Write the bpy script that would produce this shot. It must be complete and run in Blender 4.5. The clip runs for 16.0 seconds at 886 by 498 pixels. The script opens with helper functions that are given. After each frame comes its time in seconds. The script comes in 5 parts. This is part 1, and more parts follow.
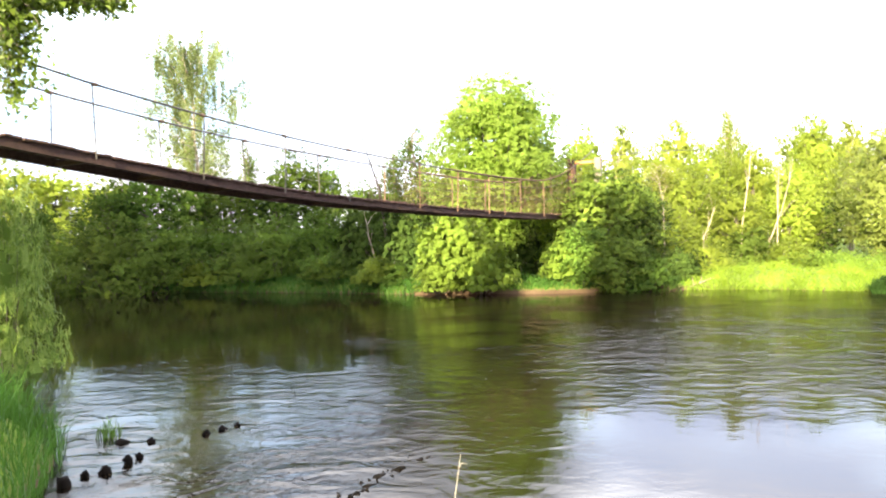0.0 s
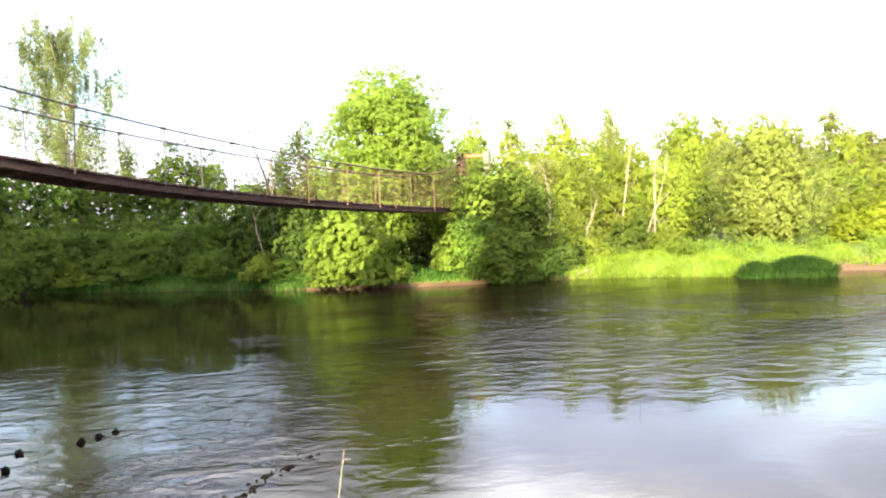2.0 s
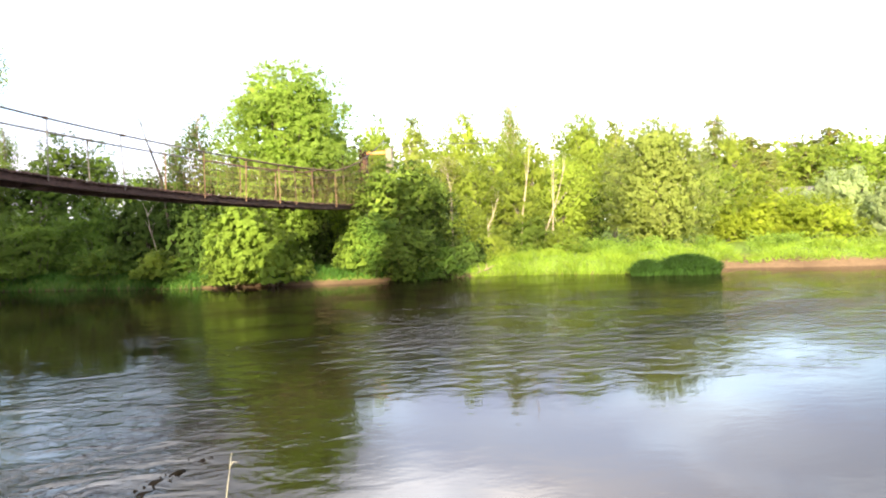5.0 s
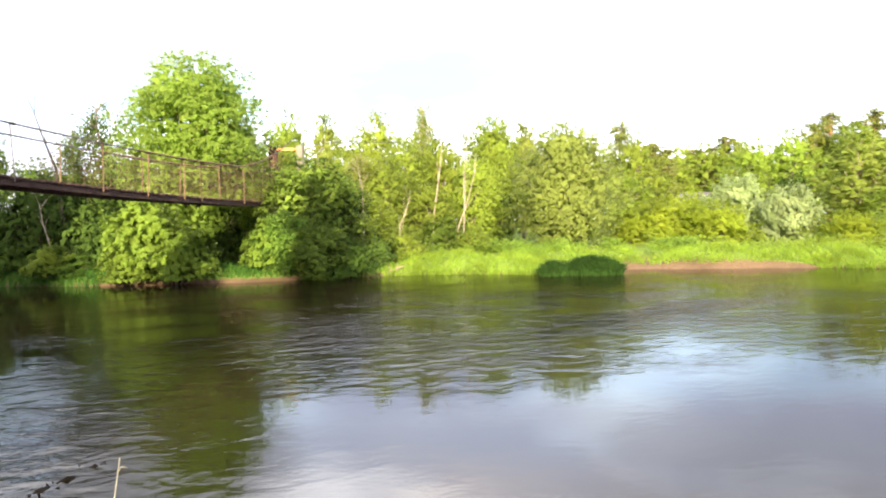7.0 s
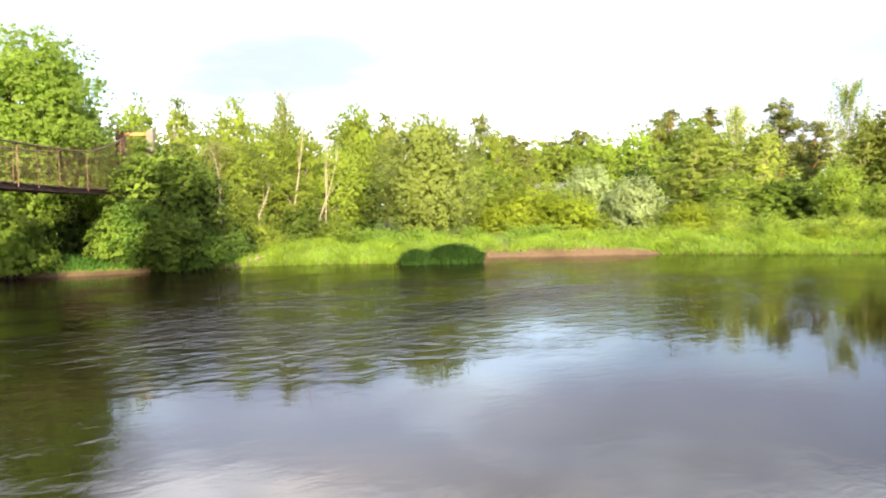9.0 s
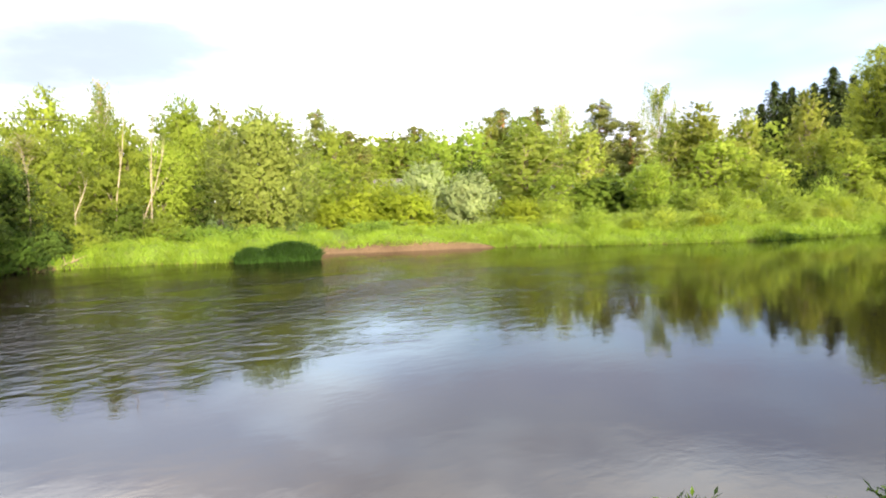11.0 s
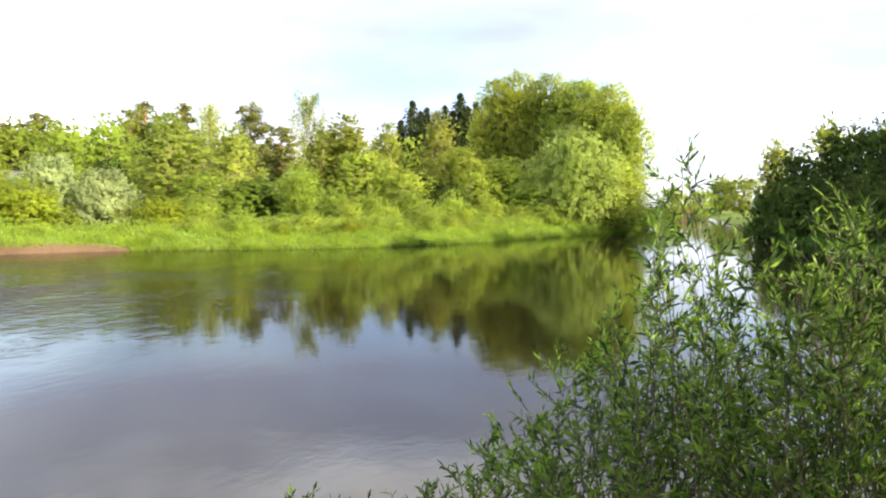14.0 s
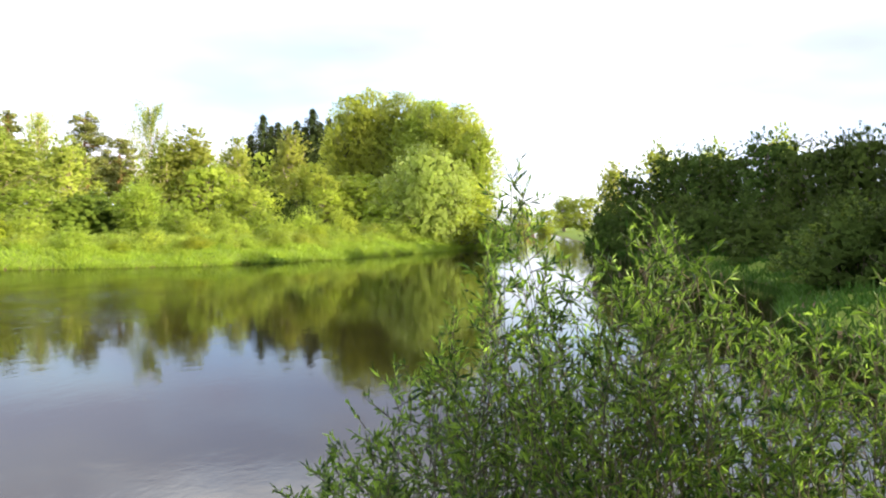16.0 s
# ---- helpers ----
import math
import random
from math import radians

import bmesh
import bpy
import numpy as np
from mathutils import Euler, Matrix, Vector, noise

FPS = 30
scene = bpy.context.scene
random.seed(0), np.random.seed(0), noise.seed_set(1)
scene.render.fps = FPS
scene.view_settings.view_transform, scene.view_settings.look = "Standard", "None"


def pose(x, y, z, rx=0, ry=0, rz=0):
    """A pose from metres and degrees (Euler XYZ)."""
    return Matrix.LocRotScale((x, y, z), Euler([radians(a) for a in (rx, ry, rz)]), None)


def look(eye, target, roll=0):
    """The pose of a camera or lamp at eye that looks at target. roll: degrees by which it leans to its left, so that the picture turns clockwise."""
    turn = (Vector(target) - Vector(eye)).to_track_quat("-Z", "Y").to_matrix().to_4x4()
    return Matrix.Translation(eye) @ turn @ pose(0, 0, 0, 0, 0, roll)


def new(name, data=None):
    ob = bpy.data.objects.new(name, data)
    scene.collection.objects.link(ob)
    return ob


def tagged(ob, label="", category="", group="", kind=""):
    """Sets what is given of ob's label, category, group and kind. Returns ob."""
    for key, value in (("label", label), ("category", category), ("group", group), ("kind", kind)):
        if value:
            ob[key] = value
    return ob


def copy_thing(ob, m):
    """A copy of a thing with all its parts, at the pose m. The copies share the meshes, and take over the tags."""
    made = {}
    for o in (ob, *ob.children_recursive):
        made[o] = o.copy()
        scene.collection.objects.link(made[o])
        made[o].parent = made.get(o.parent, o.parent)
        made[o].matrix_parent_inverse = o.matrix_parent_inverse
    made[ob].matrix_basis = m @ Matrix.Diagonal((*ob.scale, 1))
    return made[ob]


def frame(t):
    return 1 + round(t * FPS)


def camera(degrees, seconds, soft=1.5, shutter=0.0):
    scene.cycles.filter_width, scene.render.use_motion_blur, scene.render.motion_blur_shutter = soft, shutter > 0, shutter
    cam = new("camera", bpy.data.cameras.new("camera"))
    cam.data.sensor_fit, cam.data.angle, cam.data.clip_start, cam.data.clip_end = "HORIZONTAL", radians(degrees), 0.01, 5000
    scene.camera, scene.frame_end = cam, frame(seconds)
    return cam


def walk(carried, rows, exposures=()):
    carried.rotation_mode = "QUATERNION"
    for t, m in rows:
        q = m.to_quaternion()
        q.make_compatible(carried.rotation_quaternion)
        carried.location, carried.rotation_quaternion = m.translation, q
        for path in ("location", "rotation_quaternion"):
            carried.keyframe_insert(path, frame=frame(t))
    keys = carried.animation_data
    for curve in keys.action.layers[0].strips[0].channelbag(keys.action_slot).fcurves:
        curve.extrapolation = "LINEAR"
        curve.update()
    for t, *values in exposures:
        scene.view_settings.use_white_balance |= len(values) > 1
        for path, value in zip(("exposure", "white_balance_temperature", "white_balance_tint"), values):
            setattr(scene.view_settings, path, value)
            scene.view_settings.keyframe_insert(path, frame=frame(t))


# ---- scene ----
# A river seen from its bank: an old suspension footbridge, wooded banks, a willow at the water's edge.
# Metres; z = 0 is the water; the camera stands at the origin and turns to the right.
cam = camera(60.81, 16.0, soft=2.1)
EYE, ARM = 2.2, 0.4      # eye above the water; the camera is held this far from the body it turns with
TURNS = [                # seconds, yaw, pitch, roll
    (0.0, 0.000, -0.676, 1.448),
    (0.5, -2.456, -0.655, 1.053),
    (1.0, -5.000, -0.812, 1.737),
    (1.5, -6.825, -1.128, 2.140),
    (2.0, -8.140, -1.425, 2.243),
    (2.5, -9.250, -1.558, 2.266),
    (3.0, -10.459, -1.727, 2.359),
    (3.5, -11.740, -1.842, 2.037),
    (4.0, -12.940, -1.844, 2.073),
    (6.5, -20.149, -2.034, 0.996),
    (7.0, -22.072, -2.079, 0.977),
    (7.5, -24.038, -2.136, 1.559),
    (8.0, -26.313, -2.481, 1.945),
    (8.5, -29.168, -2.794, 1.408),
    (9.0, -32.351, -3.068, 0.913),
    (9.5, -35.761, -3.237, 1.609),
    (12.0, -51.725, -3.818, 0.262),
    (12.5, -56.458, -3.971, -0.178),
    (13.0, -61.084, -3.914, -0.929),
    (13.5, -65.547, -3.688, -0.252),
    (14.0, -70.421, -3.414, -0.791),
    (14.5, -74.424, -3.086, -0.932),
    (15.0, -77.986, -2.625, -1.351),
    (15.5, -80.675, -2.266, -1.177),
    (16.0, -81.441, -1.955, -0.993),
]


def stand(yaw, pitch, roll):
    a = radians(yaw)
    return pose(-ARM * math.sin(a), ARM * math.cos(a) - ARM, EYE, 90 + pitch, roll, yaw)


walk(cam, [(t, stand(*turn)) for t, *turn in TURNS],
     exposures=[(0.0, 2.64), (1.5, 2.52), (4.0, 2.36), (6.5, 2.12), (7.5, 2.04), (9.0, 1.92), (12.0, 1.80), (13.5, 1.79), (15.0, 1.86), (16.0, 1.92)])

# ---- light ----
SUN_AZ, SUN_EL = 203.0, 16.5    # compass-like: degrees to the right of the y axis, degrees above the horizon
toward_sun = Vector((math.sin(radians(SUN_AZ)) * math.cos(radians(SUN_EL)), math.cos(radians(SUN_AZ)) * math.cos(radians(SUN_EL)), math.sin(radians(SUN_EL))))
sun_data = bpy.data.lights.new("sun", "SUN")
sun_data.energy, sun_data.angle, sun_data.color = 5.0, radians(0.6), (1.0, 0.86, 0.54)
new("sun", sun_data).matrix_world = look((0, 0, 60), Vector((0, 0, 60)) - toward_sun)

world = bpy.data.worlds.new("sky")
scene.world = world
world.use_nodes = True
wt = world.node_tree
wt.nodes.clear()


def wire(tree, kind, **inputs):
    """A node; keyword values set or link its inputs, by their names with _ for a blank."""
    n = tree.nodes.new(kind)
    for key, value in inputs.items():
        sock = n.inputs[int(key[1:])] if key[0] == "i" and key[1:].isdigit() else n.inputs[key.replace("_", " ")]
        if isinstance(value, bpy.types.NodeSocket):
            tree.links.new(value, sock)
        else:
            sock.default_value = value
    return n


def ramp(tree, fac, stops, mode="LINEAR"):
    n = tree.nodes.new("ShaderNodeValToRGB")
    tree.links.new(fac, n.inputs[0])
    n.color_ramp.interpolation = mode
    el = n.color_ramp.elements
    while len(el) < len(stops):
        el.new(0.5)
    for e, (p, c) in zip(el, stops):
        e.position = p
        e.color = (c, c, c, 1) if isinstance(c, (int, float)) else (*c, 1)
    return n.outputs[0]


def mixed(tree, fac, a, b, blend="MIX"):
    n = tree.nodes.new("ShaderNodeMix")
    n.data_type, n.blend_type = "RGBA", blend
    for sock, value in ((n.inputs[0], fac), (n.inputs[6], a), (n.inputs[7], b)):
        if isinstance(value, bpy.types.NodeSocket):
            tree.links.new(value, sock)
        elif isinstance(value, (int, float)):
            sock.default_value = value
        else:
            sock.default_value = (*value, 1)
    return n.outputs[2]


sky = wire(wt, "ShaderNodeTexSky")
sky.sky_type, sky.sun_disc = "NISHITA", False
sky.sun_elevation, sky.sun_rotation = radians(SUN_EL), radians(SUN_AZ)
sky.air_density, sky.dust_density, sky.ozone_density = 1.0, 1.6, 2.0
co = wire(wt, "ShaderNodeTexCoord").outputs["Generated"]
stretch = wire(wt, "ShaderNodeMapping", Vector=co, Location=(0.35, 0.1, 0.0), Scale=(1.0, 1.0, 3.2))
puffs = wire(wt, "ShaderNodeTexNoise", Vector=stretch.outputs[0], Scale=2.1, Detail=4.0, Roughness=0.5)
height = wire(wt, "ShaderNodeSeparateXYZ", Vector=co)
thin = wire(wt, "ShaderNodeMath", i0=ramp(wt, height.outputs["Z"], [(0.15, 0.0), (0.23, 1.0), (0.30, 1.0), (0.42, 0.0)]), i1=-0.07)
thin.operation = "MULTIPLY"
layer = wire(wt, "ShaderNodeMath", i0=puffs.outputs["Fac"], i1=thin.outputs[0])
layer.operation = "ADD"
cover = ramp(wt, layer.outputs[0], [(0.33, 0.42), (0.52, 1.0)])
greys = wire(wt, "ShaderNodeTexNoise", Vector=stretch.outputs[0], Scale=3.4, Detail=3.0)
cloud = ramp(wt, greys.outputs["Fac"], [(0.35, (0.70, 0.76, 0.88)), (0.62, (0.98, 0.96, 0.95))])
rise = ramp(wt, height.outputs["Z"], [(0.0, (0.52, 0.52, 0.53)), (0.09, (0.43, 0.46, 0.51)), (0.15, (0.285, 0.38, 0.48)), (0.22, (0.315, 0.41, 0.51)), (0.28, (0.545, 0.63, 0.705)), (0.36, (1.02, 1.0, 0.99)), (1.0, (0.55, 0.54, 0.56))])
cloud = mixed(wt, 1.0, cloud, rise, "MULTIPLY")
# the cloud is brightest over the run of the river below the bridge
bright = wire(wt, "ShaderNodeVectorMath", i0=co, i1=(math.sin(radians(22)), math.cos(radians(22)), 0.0))
bright.operation = "DOT_PRODUCT"
cloud = mixed(wt, 1.0, cloud, ramp(wt, bright.outputs["Value"], [(0.0, 18.0), (0.26, 24.0), (0.55, 17.5), (0.88, 20.0), (0.96, (40.0, 38.0, 36.0))], "EASE"), "MULTIPLY")
blue = mixed(wt, 1.0, sky.outputs[0], (1.84, 1.0, 0.97), "MULTIPLY")
air = mixed(wt, cover, blue, cloud)


def sum_of(kind, a, b):
    n = wire(wt, "ShaderNodeMath", i0=a, i1=b)
    n.operation = kind
    return n.outputs[0]


def cloud_gap(az, el, wide, high, rag):
    """1 inside a ragged gap in the cloud, 0 outside: its place, half width and half height in degrees."""
    turn = sum_of("ARCTAN2", height.outputs["X"], height.outputs["Y"])
    ragged = wire(wt, "ShaderNodeTexNoise", Vector=stretch.outputs[0], Scale=3.8, Detail=5.0, Roughness=0.6)
    u = sum_of("MULTIPLY", sum_of("ADD", turn, -radians(az)), 1 / radians(wide))
    v = sum_of("MULTIPLY", sum_of("ADD", height.outputs["Z"], -math.sin(radians(el))), 1 / radians(high))
    far = sum_of("ADD", sum_of("MULTIPLY", u, u), sum_of("MULTIPLY", v, v))
    far = sum_of("ADD", far, sum_of("MULTIPLY", sum_of("ADD", ragged.outputs["Fac"], -0.5), rag))
    return ramp(wt, sum_of("MULTIPLY", far, 0.42), [(0.0, 0.9), (0.75, 0.0)], "EASE")


for az, el, wide, high, rag, tint in ((19.0, 10.4, 12.0, 2.6, 3.6, (3.4, 3.9, 5.3)), (0.5, 16.5, 9.5, 7.5, 2.4, (4.2, 4.3, 4.7))):
    air = mixed(wt, cloud_gap(az, el, wide, high, rag), air, tint)
back = wire(wt, "ShaderNodeBackground", Color=air, Strength=0.06)
wire(wt, "ShaderNodeOutputWorld", Surface=back.outputs[0])


# ---- materials ----
def material(name):
    m = bpy.data.materials.new(name)
    m.use_nodes = True
    m.node_tree.nodes.clear()
    return m, m.node_tree


def finish(tree, shader):
    wire(tree, "ShaderNodeOutputMaterial", Surface=shader)


def leaf_material(name, dark, light, through_light=0.56, gloss=0.12, patch=0.25, spread=(0.3, 0.75), rare=1.0):
    """Leaves: each leaf and each plant a little different, brighter and duller patches over the crown, light passing through."""
    m, t = material(name)
    geo = wire(t, "ShaderNodeNewGeometry")
    info = wire(t, "ShaderNodeObjectInfo")
    lot = wire(t, "ShaderNodeMath", i0=geo.outputs["Random Per Island"], i1=rare)
    lot.operation = "POWER"
    each = wire(t, "ShaderNodeMapRange", i0=lot.outputs[0], i3=spread[0], i4=spread[1])
    col = mixed(t, each.outputs[0], dark, light)
    spots = wire(t, "ShaderNodeTexNoise", Vector=geo.outputs["Position"], Scale=0.9, Detail=2.0)
    shift = wire(t, "ShaderNodeMapRange", i0=info.outputs["Random"], i3=0.486, i4=0.509)
    light_shift = wire(t, "ShaderNodeMapRange", i0=spots.outputs["Fac"], i1=0.3, i2=0.7, i3=1.0 - patch, i4=1.0 + patch)
    own = wire(t, "ShaderNodeMath", i0=info.outputs["Random"], i1=7.31)
    own.operation = "MULTIPLY"
    share = wire(t, "ShaderNodeMath", i0=own.outputs[0])
    share.operation = "FRACT"
    tone = wire(t, "ShaderNodeMapRange", i0=share.outputs[0], i3=0.85, i4=1.17)
    value = wire(t, "ShaderNodeMath", i0=light_shift.outputs[0], i1=tone.outputs[0])
    value.operation = "MULTIPLY"
    hs = wire(t, "ShaderNodeHueSaturation", Hue=shift.outputs[0], Saturation=0.98, Value=value.outputs[0], Color=col)
    dif = wire(t, "ShaderNodeBsdfDiffuse", Color=hs.outputs[0])
    warm = mixed(t, 1.0, hs.outputs[0], (1.14, 1.14, 0.78), "MULTIPLY")
    tra = wire(t, "ShaderNodeBsdfTranslucent", Color=warm)
    one = wire(t, "ShaderNodeMixShader", i0=through_light, i1=dif.outputs[0], i2=tra.outputs[0])
    glo = wire(t, "ShaderNodeBsdfGlossy", Color=(1, 1, 1, 1), Roughness=0.6)
    fre = wire(t, "ShaderNodeFresnel", IOR=1.35)
    gl = wire(t, "ShaderNodeMath", i0=fre.outputs[0], i1=gloss * 0.5)
    gl.operation = "MULTIPLY"
    two = wire(t, "ShaderNodeMixShader", i0=gl.outputs[0], i1=one.outputs[0], i2=glo.outputs[0])
    finish(t, two.outputs[0])
    return m


def rough_material(name, a, b, scale=3.0, rough=0.85, bump=0.4, stretch=(1, 1, 1), c=None, metal=0.0, ior=1.45):
    """A weathered surface: two colours in patches, fine grain, stains and relief."""
    m, t = material(name)
    tc = wire(t, "ShaderNodeTexCoord")
    mp = wire(t, "ShaderNodeMapping", Vector=tc.outputs["Object"], Scale=stretch)
    big = wire(t, "ShaderNodeTexNoise", Vector=mp.outputs[0], Scale=scale, Detail=4.0)
    fine = wire(t, "ShaderNodeTexNoise", Vector=mp.outputs[0], Scale=scale * 9, Detail=3.0)
    col = mixed(t, ramp(t, big.outputs["Fac"], [(0.35, 0.0), (0.65, 1.0)]), a, b)
    col = mixed(t, ramp(t, fine.outputs["Fac"], [(0.4, 0.0), (0.75, 0.5)]), col, c or tuple(v * 0.45 for v in a))
    info = wire(t, "ShaderNodeObjectInfo")
    val = wire(t, "ShaderNodeMapRange", i0=info.outputs["Random"], i3=0.75, i4=1.25)
    hs = wire(t, "ShaderNodeHueSaturation", Value=val.outputs[0], Color=col)
    bp = wire(t, "ShaderNodeBump", Strength=bump, Distance=0.02, Height=fine.outputs["Fac"])
    p = wire(t, "ShaderNodeBsdfPrincipled", Base_Color=hs.outputs[0], Roughness=rough, Metallic=metal, IOR=ior, Normal=bp.outputs[0])
    finish(t, p.outputs[0])
    return m


LEAF_BROAD = leaf_material("broad_leaves", (0.176, 0.248, 0.034), (0.322, 0.398, 0.069), 0.70)
LEAF_CHERRY = leaf_material("bird_cherry_leaves", (0.158, 0.240, 0.036), (0.292, 0.385, 0.074), 0.68)
# the shade of the banks is put into this darker leaf green
LEAF_SHADED = leaf_material("dark_leaves", (0.026, 0.047, 0.010), (0.054, 0.086, 0.017), 0.2, gloss=0.05)
LEAF_BIRCH = leaf_material("birch_leaves", (0.200, 0.255, 0.049), (0.350, 0.407, 0.093), 0.70)
LEAF_YELLOW = leaf_material("yellow_green_leaves", (0.189, 0.253, 0.021), (0.322, 0.374, 0.043), 0.68)
LEAF_SILVER = leaf_material("silver_leaves", (0.215, 0.290, 0.115), (0.420, 0.490, 0.265), 0.6, gloss=0.2)
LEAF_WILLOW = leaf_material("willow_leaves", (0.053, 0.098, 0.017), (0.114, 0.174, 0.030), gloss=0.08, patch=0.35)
# few bright, many dark leaf tones: sunlit and shaded leaves put into colour
LEAF_SHORE = leaf_material("shore_willow_leaves", (0.014, 0.044, 0.013), (0.196, 0.352, 0.044), 0.42, gloss=0.08, spread=(0.0, 1.0), rare=1.4)
LEAF_MID = leaf_material("fresh_alder_leaves", (0.044, 0.088, 0.014), (0.145, 0.225, 0.034), 0.4, spread=(0.1, 0.95))
LEAF_FRESH = leaf_material("fresh_bush_leaves", (0.095, 0.160, 0.020), (0.195, 0.270, 0.042))
LEAF_GREY = leaf_material("grey_green_leaves", (0.110, 0.155, 0.055), (0.230, 0.280, 0.120))
LEAF_POPLAR = leaf_material("poplar_leaves", (0.226, 0.288, 0.045), (0.368, 0.432, 0.080), 0.70)
LEAF_PALE = leaf_material("pale_willow_leaves", (0.172, 0.230, 0.050), (0.285, 0.345, 0.086), 0.65, gloss=0.2)
LEAF_LEAN = leaf_material("leaning_willow_leaves", (0.085, 0.145, 0.026), (0.290, 0.365, 0.100), spread=(0.05, 1.0))
LEAF_OLIVE = leaf_material("olive_leaves", (0.190, 0.260, 0.036), (0.318, 0.392, 0.066), 0.70)
LEAF_ROUND = leaf_material("round_willow_leaves", (0.195, 0.268, 0.060), (0.335, 0.412, 0.112), 0.66, gloss=0.2)
# shaded copy of the alder leaves: the bank's shade is in the colour
LEAF_ALDER_SHADED = leaf_material("soft_alder_leaves", (0.044, 0.080, 0.014), (0.084, 0.136, 0.023), 0.35, gloss=0.06, patch=0.35)
NEEDLE_PINE = leaf_material("pine_needles", (0.125, 0.155, 0.044), (0.235, 0.252, 0.078), 0.35, 0.08)
NEEDLE_SPRUCE = leaf_material("spruce_needles", (0.022, 0.036, 0.012), (0.046, 0.062, 0.020), 0.1, 0.06)
GRASS = leaf_material("bank_grass", (0.126, 0.208, 0.017), (0.220, 0.312, 0.032), 0.35, 0.1, 0.25)
GRASS_DEEP = leaf_material("deep_grass", (0.055, 0.130, 0.016), (0.110, 0.215, 0.030), 0.3, 0.1, 0.25)
# near and left-bank grass, its green darkened to stand for shade
GRASS_SHADED = leaf_material("lush_near_grass", (0.028, 0.080, 0.012), (0.062, 0.135, 0.022), 0.3, 0.08, 0.25)
# right-bank grass with the bank's shade put into its green
GRASS_RIGHT_SHADED = leaf_material("dim_bank_grass", (0.022, 0.066, 0.012), (0.045, 0.105, 0.018), 0.3, 0.05, 0.2)
SEDGE = leaf_material("dark_sedge", (0.013, 0.034, 0.008), (0.034, 0.072, 0.014), 0.2, 0.05, 0.25)
STRAW = rough_material("dry_straw", (0.18, 0.17, 0.14), (0.25, 0.23, 0.19), 8, 0.7, 0.1)
BARK = rough_material("grey_bark", (0.10, 0.085, 0.065), (0.17, 0.145, 0.11), 4, 0.95, 0.8, (1, 1, 0.3))
TWIG = rough_material("brown_twigs", (0.026, 0.022, 0.013), (0.050, 0.040, 0.022), 6, 0.8, 0.3)
BARK_BIRCH = rough_material("birch_bark", (0.27, 0.215, 0.165), (0.41, 0.345, 0.28), 3, 0.8, 0.4, (1, 1, 2.5), (0.12, 0.10, 0.09))
BARK_PINE = rough_material("pine_bark", (0.24, 0.115, 0.055), (0.36, 0.19, 0.10), 5, 0.9, 0.8, (1, 1, 0.4))
TIMBER = rough_material("dark_weathered_timber", (0.032, 0.014, 0.012), (0.056, 0.027, 0.022), 2.0, 0.9, 0.6, (1, 6, 6))
PLANK = rough_material("old_planks", (0.045, 0.022, 0.018), (0.080, 0.044, 0.036), 3.0, 0.9, 0.6, (1, 5, 5))
RUST = rough_material("rusty_steel", (0.120, 0.068, 0.042), (0.190, 0.115, 0.075), 6.0, 0.75, 0.3, metal=0.3)
CABLE = rough_material("dull_steel_rope", (0.060, 0.055, 0.055), (0.120, 0.105, 0.095), 9.0, 0.6, 0.3, metal=0.4)
ORANGE = rough_material("faded_orange_paint", (0.50, 0.17, 0.050), (0.60, 0.25, 0.09), 5.0, 0.6, 0.2)
CONCRETE = rough_material("pale_old_timber", (0.17, 0.15, 0.13), (0.25, 0.22, 0.19), 4.0, 0.9, 0.4)
WET_WOOD = rough_material("wet_black_wood", (0.004, 0.0035, 0.003), (0.009, 0.007, 0.006), 8.0, 0.9, 0.7, (1, 1, 0.3), ior=1.12)
ROOF = rough_material("grey_sheet_roof", (0.060, 0.056, 0.052), (0.100, 0.094, 0.088), 1.2, 0.6, 0.2)
RED_ROOF = rough_material("red_sheet_roof", (0.28, 0.09, 0.07), (0.34, 0.13, 0.10), 1.2, 0.6, 0.2)
LOG_WALL = rough_material("grey_log_wall", (0.070, 0.055, 0.042), (0.110, 0.090, 0.070), 2.0, 0.9, 0.5, (1, 1, 8))
DRIFT = rough_material("bleached_driftwood", (0.16, 0.11, 0.08), (0.27, 0.20, 0.15), 6, 0.9, 0.4, (1, 1, 0.3))
PANE = rough_material("dark_window_glass", (0.02, 0.025, 0.03), (0.03, 0.035, 0.04), 1.0, 0.1, 0.0)


